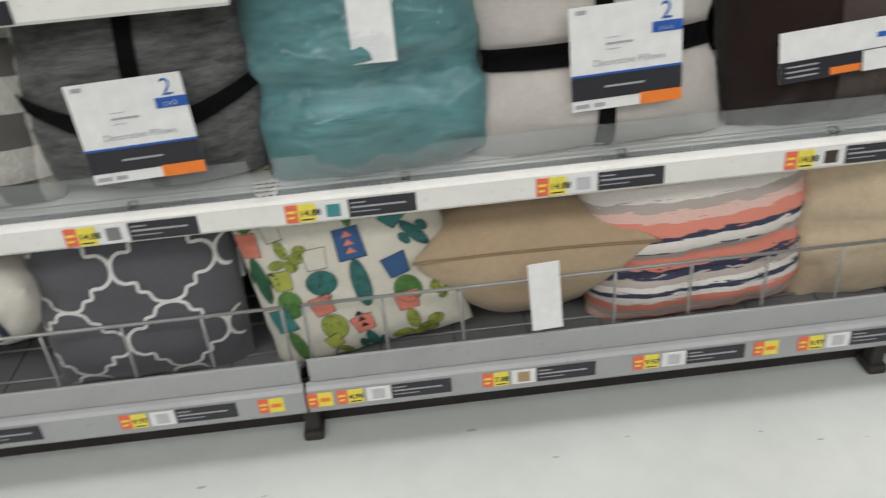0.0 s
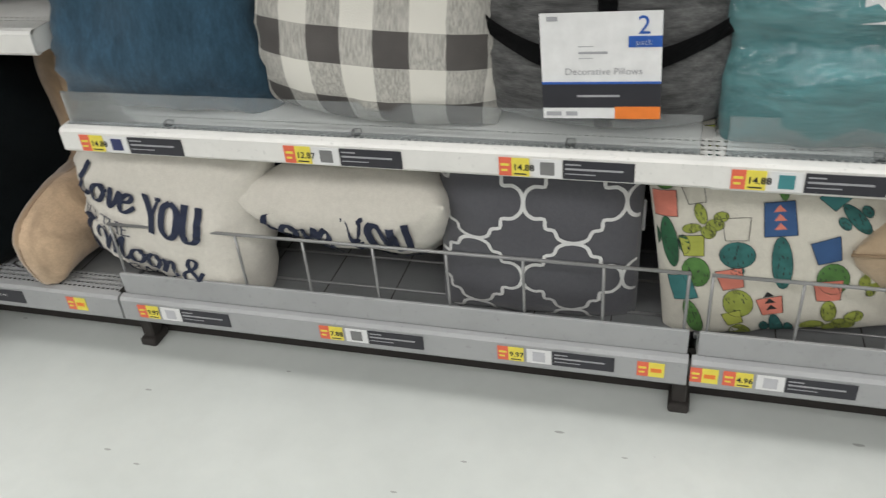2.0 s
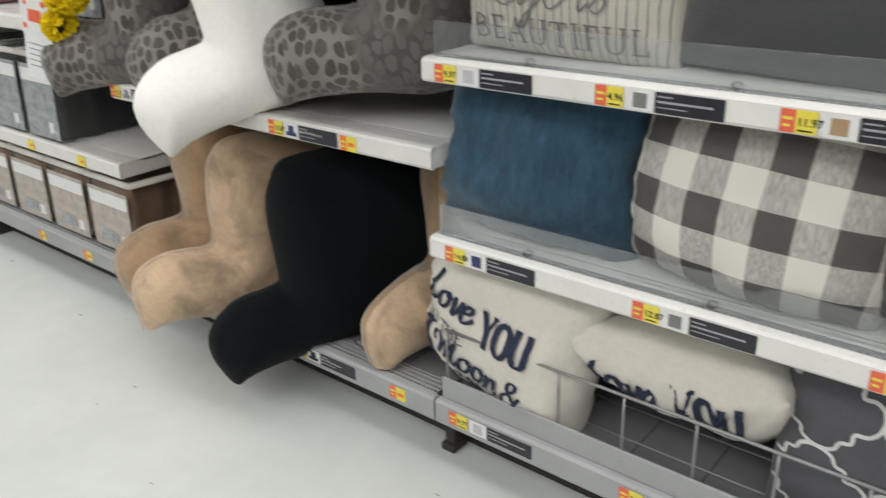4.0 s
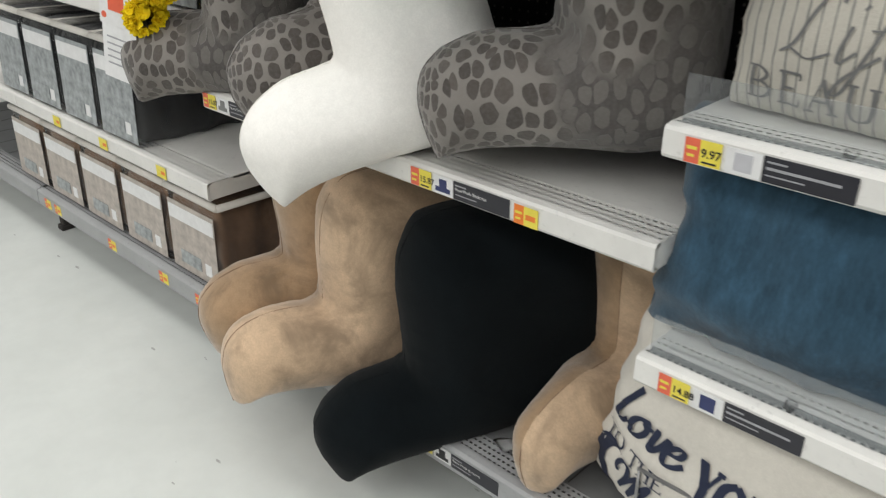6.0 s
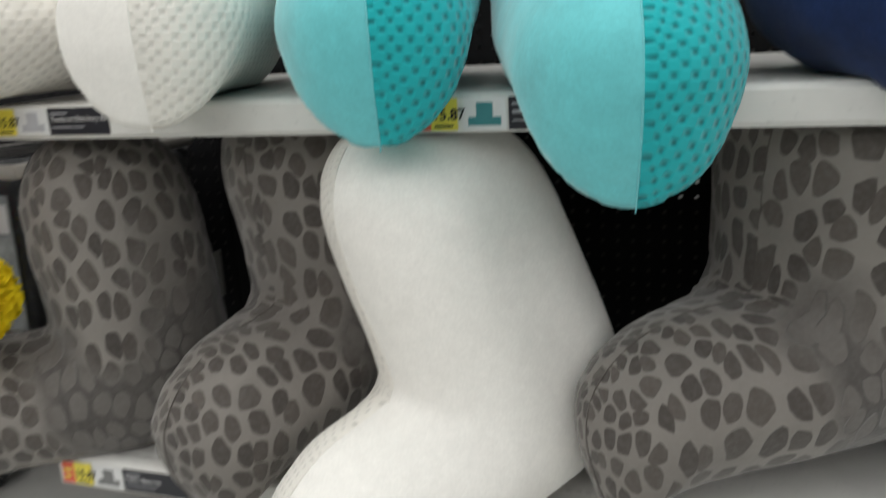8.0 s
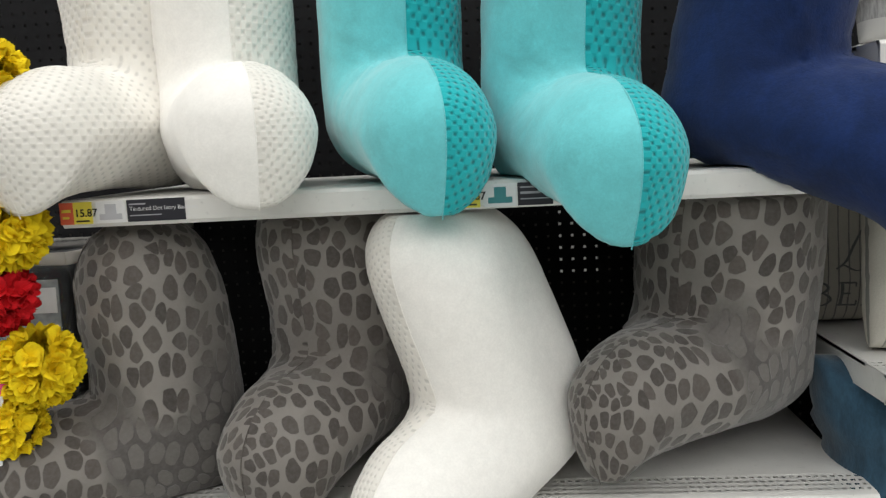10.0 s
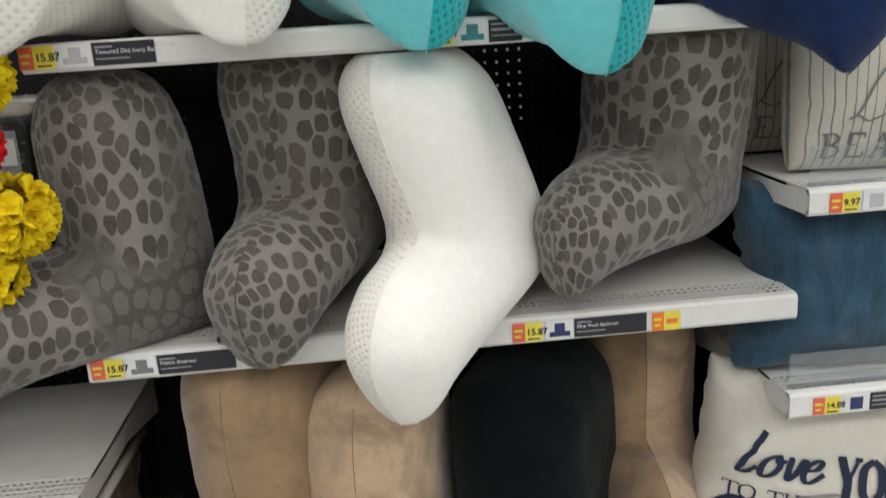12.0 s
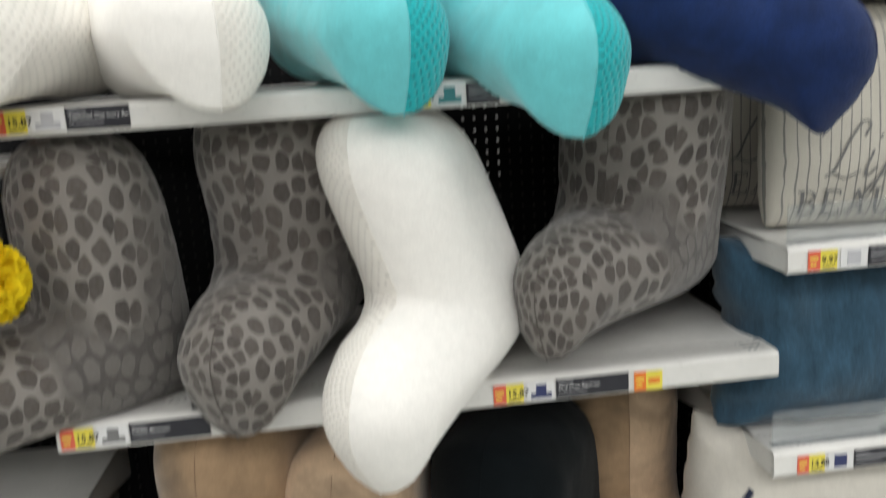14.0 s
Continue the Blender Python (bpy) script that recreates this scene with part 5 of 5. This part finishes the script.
c = Cushion(0.47, 0.36, 0.26, 0.28, 0.0, 0.38, 0.009, 0.012, 12)
pillow("grey and cream buffalo check pillow", c, pose(-0.572, 0.15, 0.772, -11, 3, -3), PLAID)


def two_pack(label, c, m, mat, strap_v, strap_u, card_at, turn, sag=0.16):
    p = pillow(label, c, m, mat, "pillow_two_pack", "strapped pillow packs")
    part("strap", c.patch(-0.99, 0.99, strap_v - 0.085, strap_v + 0.085, 0.010, 40, 6, sag=sag), STRAP, p, "black cloth strap")
    part("strap", c.patch(strap_u - 0.07, strap_u + 0.07, -0.99, 0.99, 0.004, 4, 26), STRAP, p, "black cloth strap")
    card(p, 0.182, 0.170, pose(card_at[0], -c.d / 2 - 0.012, card_at[1], card_at[2], turn, 0))
    return p


c = Cushion(0.425, 0.365, 0.27, 0.34, -0.02, 0.36, 0.006, 0.008, 13, crease=[(-0.18, 0.012, 0.12)])
two_pack("grey chenille pillow two-pack with black straps and a card", c, pose(-0.184, 0.165, 0.778, -9, 1, 0), GREY_CH, -0.16, 0.05, (0.006, -0.056, 8), -3, 0.40)
TEAL_WAIST = dict(crease=[(-0.25, 0.045, 0.10)], waist=(-0.25, 0.09, 0.13))
c = Cushion(0.41, 0.46, 0.24, 0.18, 0.0, 0.40, 0.012, 0.016, 14, **TEAL_WAIST)
p = pillow("teal chenille pillow in a clear bag with a white label", c, pose(0.195, 0.145, 0.815, -12, -3, 0), TEAL_CH)
bg = part("clear_bag", Cushion(0.422, 0.472, 0.256, 0.18, 0.0, 0.40, 0.012, 0.016, 14, **TEAL_WAIST).mesh(), BAG, p, "crinkled clear plastic bag", smooth=True)
bg.visible_shadow = False
lb = part("paper_label", boxed(-0.035, 0.035, -0.001, 0, -0.06, 0.06, 0.0004, 1), PAPER, p, "white paper label")
lb.matrix_local = pose(0.02, -0.128, 0.03, 8, 3, 0)
c = Cushion(0.46, 0.47, 0.24, 0.10, 0.04, 0.38, 0.008, 0.012, 15, crease=[(-0.20, 0.03, 0.10)], waist=(-0.20, 0.11, 0.22))
two_pack("ivory plush pillow two-pack with black straps and a card", c, pose(0.585, 0.15, 0.815, -11, -2, 0), CREAM_PL, -0.20, 0.0, (0.028, -0.055, 8), 0, 0.0)
c = Cushion(0.46, 0.46, 0.22, 0.30, 0.02, 0.40, 0.010, 0.014, 16)
p = pillow("dark brown plush pillow pack with a printed card", c, pose(1.04, 0.15, 0.815, -11, -2, 0), BROWN_PL)
part("band", c.patch(-0.25, 0.15, -0.98, 0.98, 0.003, 10, 24), fabric("taupe_band", (0.16, 0.125, 0.11), 0.8), p, "taupe cloth band")
card(p, 0.19, 0.085, pose(-0.075, -0.122, -0.08, 4, -2, 0), True)

# ---- pillows on the second and third shelves ----
c = Cushion(0.45, 0.40, 0.18, 0.10, 0.02, 0.38, 0.006, 0.008, 17)
p = pillow("ticking striped pillow with grey lettering", c, pose(-0.955, 0.15, 1.172, -7, 2, 2), TICKING, group="ticking striped pillows")


def life_print(c, p):
    part("lettering", c.wrap(script("Life is", 0.050, 0.0048, 0.3), -0.150, -0.112, 0.003), GREY_INK, p, "grey script lettering")
    part("lettering", c.wrap(capitals("BEAUTIFUL", 0.044, 0.0058, 1.0, 0.12), -0.190, -0.178, 0.003), GREY_INK, p, "grey capital lettering")


life_print(c, p)
c = Cushion(0.46, 0.42, 0.15, 0.10, 0.02, 0.40, 0.006, 0.008, 18)
p = pillow("ticking striped lettered pillow standing behind", c, pose(-1.02, 0.36, 1.188, -5, 0, 0), TICKING, group="ticking striped pillows")
life_print(c, p)
c = Cushion(0.50, 0.44, 0.16, 0.08, 0.03, 0.40, 0.005, 0.008, 19)
pillow("plain dark grey cotton pillow", c, pose(-0.49, 0.16, 1.188, -8, 3, 0), DGREY)
c = Cushion(0.44, 0.40, 0.16, 0.1, 0.03, 0.40, 0.006, 0.008, 20)
pillow("small grey check pillow on the upper shelf", c, pose(-0.96, 0.2, 1.665, -6, 0, 0), PLAID_S)

# ---- plush backrests ----
B1 = dict(rest=(0.006, SH_B1), roof=1.243)
B2 = dict(rest=(0.01, SH_B2))
DECK = dict(rest=(-0.003, 0.1895), roof=0.732)
backrest("grey pebble plush backrest with its arm resting on the shelf", (-1.515, 0.09, 1.00), (-1.626, -0.02, 0.825), PEBBLE, seed=1, half=0.148, toe=0.088, deep=1.1, lean=0.2, tilt=0.14, **B1)
backrest("grey pebble plush backrest with its arm over the shelf edge", (-2.088, 0.09, 0.985), (-2.135, -0.035, 0.752), PEBBLE, seed=2, half=0.13, toe=0.10, **B1)
backrest("grey pebble plush backrest reaching past the shelf end", (-2.44, 0.07, 0.965), (-2.60, -0.05, 0.735), PEBBLE, seed=3, half=0.135, toe=0.11, **B1)
backrest("white plush backrest hanging out over the shelf edge", (-1.846, -0.045, 0.95), (-1.917, -0.145, 0.688), IVORY_D, IVORY, seed=4, lump=0.002, half=0.12, toe=0.098, lean=0.5, tilt=-0.27, deep=1.2, right_label="smooth white velour panel", **B1)
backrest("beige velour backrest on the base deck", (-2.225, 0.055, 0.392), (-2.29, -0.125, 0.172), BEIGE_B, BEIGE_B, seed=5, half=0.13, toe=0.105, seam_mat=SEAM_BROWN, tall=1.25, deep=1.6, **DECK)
backrest("beige velour backrest leaning out over the aisle", (-2.015, -0.03, 0.347), (-2.068, -0.225, 0.193), BEIGE, BEIGE, seed=6, half=0.127, toe=0.105, seam_mat=SEAM_BROWN, tall=1.06, deep=1.6, **DECK)
backrest("black velour backrest leaning out over the aisle", (-1.735, 0.025, 0.345), (-1.82, -0.13, 0.07), BLACK_V, seed=7, half=0.13, toe=0.105, tall=1.2, deep=1.9, lean=0.2, **DECK)
# its left panel takes the darker velour: shade put into the colour
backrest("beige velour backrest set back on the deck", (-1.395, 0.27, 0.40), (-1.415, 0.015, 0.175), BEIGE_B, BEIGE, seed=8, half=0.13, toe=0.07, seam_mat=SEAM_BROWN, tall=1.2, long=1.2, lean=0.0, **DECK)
backrest("ivory dotted plush backrest", (-2.405, 0.08, 1.475), (-2.445, -0.09, 1.272), IVORY_D, seed=9, lump=0.003, half=0.112, **B2)
backrest("ivory plush backrest with a dotted end", (-2.168, 0.075, 1.468), (-2.09, -0.105, 1.268), IVORY, IVORY_D, seed=10, lump=0.003, half=0.118, right_label="dotted ivory panel", **B2)
backrest("aqua plush backrest with a dotted teal panel", (-1.892, 0.07, 1.473), (-1.838, -0.089, 1.243), AQUA, AQUA_D, seed=11, lump=0.003, half=0.117, right_label="dimpled teal panel", **B2)
backrest("aqua plush backrest with its dotted arm over the edge", (-1.632, 0.05, 1.465), (-1.588, -0.135, 1.196), AQUA, AQUA_D, seed=12, lump=0.003, half=0.124, right_label="dimpled teal panel", **B2)
backrest("navy plush backrest with its arm past the shelf end", (-1.285, 0.0, 1.45), (-1.20, -0.09, 1.17), NAVY, seed=13, half=0.12, lump=0.006, **B2)

# ---- bagged blankets in the bay beyond ----


def blanket_bag(x0, x1, z0, h, mat, card_mat, label, lean=0.0, y=0.03):
    w, d = x1 - x0, 0.42
    b = thing("bagged_blanket", label, "bedding", pose(x0, y, z0, lean, 0, 0), "zipped blanket bags")
    bm = boxed(0.012, w - 0.012, 0.012, d, 0.004, h - 0.02, 0.03, 4)
    fine_cut(bm, 0.03, 4)
    o = Vector((x0 * 5, z0, 1))
    for v in bm.verts:
        v.co.x += 0.009 * math.sin(v.co.y * 62 + 5 * v.co.z + 2 * noise.noise(v.co * 6 + o)) * (1 if v.co.x > w / 2 else -1) - 0.006 * (1 if v.co.x > w / 2 else -1)
        v.co += Vector((noise.noise(v.co * 11 + o), noise.noise(v.co * 13 + o), noise.noise(v.co * 9 + o))) * 0.014
    part("blanket", bm, mat, b, smooth=True)
    sh = part("clear_bag", boxed(0.0, w, 0.0, d + 0.01, 0.0, h, 0.02, 3), BAG, b, "clear zipped plastic bag", smooth=True)
    sh.visible_shadow = False
    part("insert_card", boxed(0.012, w - 0.014, -0.003, -0.001, 0.012, h - 0.045, 0.0005, 1), card_mat, b, "printed insert card")
    part("print", boxed(0.016, w - 0.018, -0.0045, -0.003, h - 0.10, h - 0.058), T_WHITE, b, "white title band")
    part("print", boxed(0.06, 0.06 + w * 0.4, -0.0045, -0.003, 0.035, 0.075), CARD_GREY, b)
    part("print", boxed(w - 0.075, w - 0.045, -0.0045, -0.003, 0.035, 0.07), T_WHITE, b)
    bm = bmesh.new()
    for zz in (h - 0.012,):
        pts = [(0.0, 0.004), (w, 0.004), (w, d), (0, d)]
        for (ax, ay), (bx, by) in zip(pts, pts[1:] + pts[:1]):
            tube(bm, (ax, ay, zz), (bx, by, zz), 0.011, 8)
    part("piping", bm, PIPING, b, "pale zip piping", smooth=True)
    return b


for k in range(5):
    x1 = -2.50 - k * 0.275
    blanket_bag(x1 - 0.262, x1, 0.19, 0.265, TAUPE, CARD_TAUPE, "taupe blanket in a clear zipped bag with a card", -2.0)
for k in range(4):
    x1 = -2.84 - k * 0.25
    blanket_bag(x1 - 0.238, x1, SH_A1, 0.30, CHAR, CARD_GREY, "charcoal blanket in a clear zipped bag with a grey card", -3.0)
for k in range(2):
    x1 = -3.28 - k * 0.27
    blanket_bag(x1 - 0.25, x1, SH_A2, 0.25, CARD_PINK, T_WHITE, "pink blanket in a clear bag with a white card")

blanket_bag(-2.76, -2.475, SH_A2, 0.26, CHAR, CARD_GREY, "charcoal blanket in a clear zipped bag with a grey card", -2.0, 0.06)

# ---- net sponges hanging at the bay end ----


def pouf(x, y, z, r, mat, label, seed):
    rnd = random.Random(seed)
    bm = bmesh.new()
    for _ in range(130):
        d = Vector((rnd.gauss(0, 1), rnd.gauss(0, 1), rnd.gauss(0, 1))).normalized()
        q = d.to_track_quat("Z", "Y")
        size, ph = r * rnd.uniform(0.22, 0.36), rnd.uniform(0, 6)
        rows = []
        for ring in range(5):
            rr = size * ring / 4
            rows.append([bm.verts.new(d * r * (0.66 + 0.05 * ring) + q @ Vector((rr * math.cos(a), rr * math.sin(a), 0.32 * size * (ring / 4) * math.sin(a * 4 + ph))) + d * rr * 0.25) for a in [k * math.tau / 20 for k in range(20)]])
        for ring in range(4):
            for k in range(20):
                if ring == 0:
                    f = (rows[0][0], rows[1][k], rows[1][(k + 1) % 20])
                else:
                    f = (rows[ring][k], rows[ring + 1][k], rows[ring + 1][(k + 1) % 20], rows[ring][(k + 1) % 20])
                bm.faces.new(f)
    ob = part("net_sponge", bm, mat, None, smooth=True)
    ob.location = (x, y, z)
    return tagged(ob, label, "bath sponge", "net bath sponges on a strip")


pouf(-2.50, -0.05, 1.475, 0.062, YELLOW_NET, "ruffled yellow net bath sponge", 1)
pouf(-2.50, -0.05, 1.255, 0.066, YELLOW_NET, "ruffled yellow net bath sponge", 2)
pouf(-2.467, -0.05, 1.045, 0.062, YELLOW_NET, "ruffled yellow net bath sponge", 3)
pouf(-2.515, -0.06, 0.955, 0.05, YELLOW_NET, "ruffled yellow net bath sponge", 4)
pouf(-2.525, -0.05, 1.155, 0.06, RED_NET, "ruffled red net bath sponge", 5)
pouf(-2.53, -0.07, 1.365, 0.06, RED_NET, "ruffled red net bath sponge", 6)
strip = tagged(part("hanging_strip", boxed(-2.535, -2.52, -0.05, -0.048, 0.9, 1.7, 0.0005, 1), RAIL), "clear plastic strip that holds the sponges", "display strip")
tg = thing("hang_tag", "white hang tag with red spots below the sponges", "tag", pose(-2.590, -0.108, 0.80, 0, 10, 14))
part("tag_card", boxed(-0.055, 0.055, -0.001, 0, 0, 0.15, 0.0004, 1), PAPER, tg)
part("tag_top", boxed(-0.06, 0.05, -0.002, -0.0005, 0.13, 0.235, 0.0004, 1), T_WHITE, tg)
for k, (px, pz, s) in enumerate(((-0.045, 0.15, 0.008), (0.03, 0.22, 0.009), (-0.04, 0.215, 0.007), (0.036, 0.15, 0.007))):
    part("spot", tube(bmesh.new(), (px, -0.002, pz), (px, -0.0028, pz), s, 12), T_RED, tg)
part("print", boxed(-0.03, 0.02, -0.0028, -0.002, 0.165, 0.20), T_RED, tg)
for k in range(5):
    part("print", boxed(-0.04, 0.03, -0.0018, -0.001, 0.035 + k * 0.016, 0.039 + k * 0.016), T_GREYINK, tg)
rb = part("ribbon", Cushion(0.035, 0.06, 0.02, 0.3, 0.0, 0.5, 0.003, 0.003, 33).mesh(8), PINK, tg, "pink cloth ribbon", smooth=True)
rb.location = (0.045, 0.004, 0.245)


# ---- torn label scraps on the shelves ----


def scrap(x, y, z, turn, w, d):
    bm = bmesh.new()
    g = [[bm.verts.new((w * (i / 6 - 0.5) * (1 - 0.15 * (j == 3)), d * (j / 3 - 0.5), 0.002 + 0.014 * (i / 6) ** 2 + 0.003 * math.sin(j * 2 + i))) for j in range(4)] for i in range(7)]
    for i in range(6):
        for j in range(3):
            bm.faces.new((g[i][j], g[i + 1][j], g[i + 1][j + 1], g[i][j + 1]))
    bmesh.ops.solidify(bm, geom=bm.faces[:], thickness=0.0006)
    ob = part("paper_scrap", bm, PAPER, None, smooth=True)
    ob.matrix_world = pose(x, y, z, 0, 0, turn)
    tagged(ob, "curled white paper scrap on the shelf", "paper", "paper scraps")


scrap(-2.185, 0.03, SH_B1 + 0.001, 20, 0.06, 0.03)
scrap(-1.525, 0.075, 0.190, -25, 0.06, 0.035)
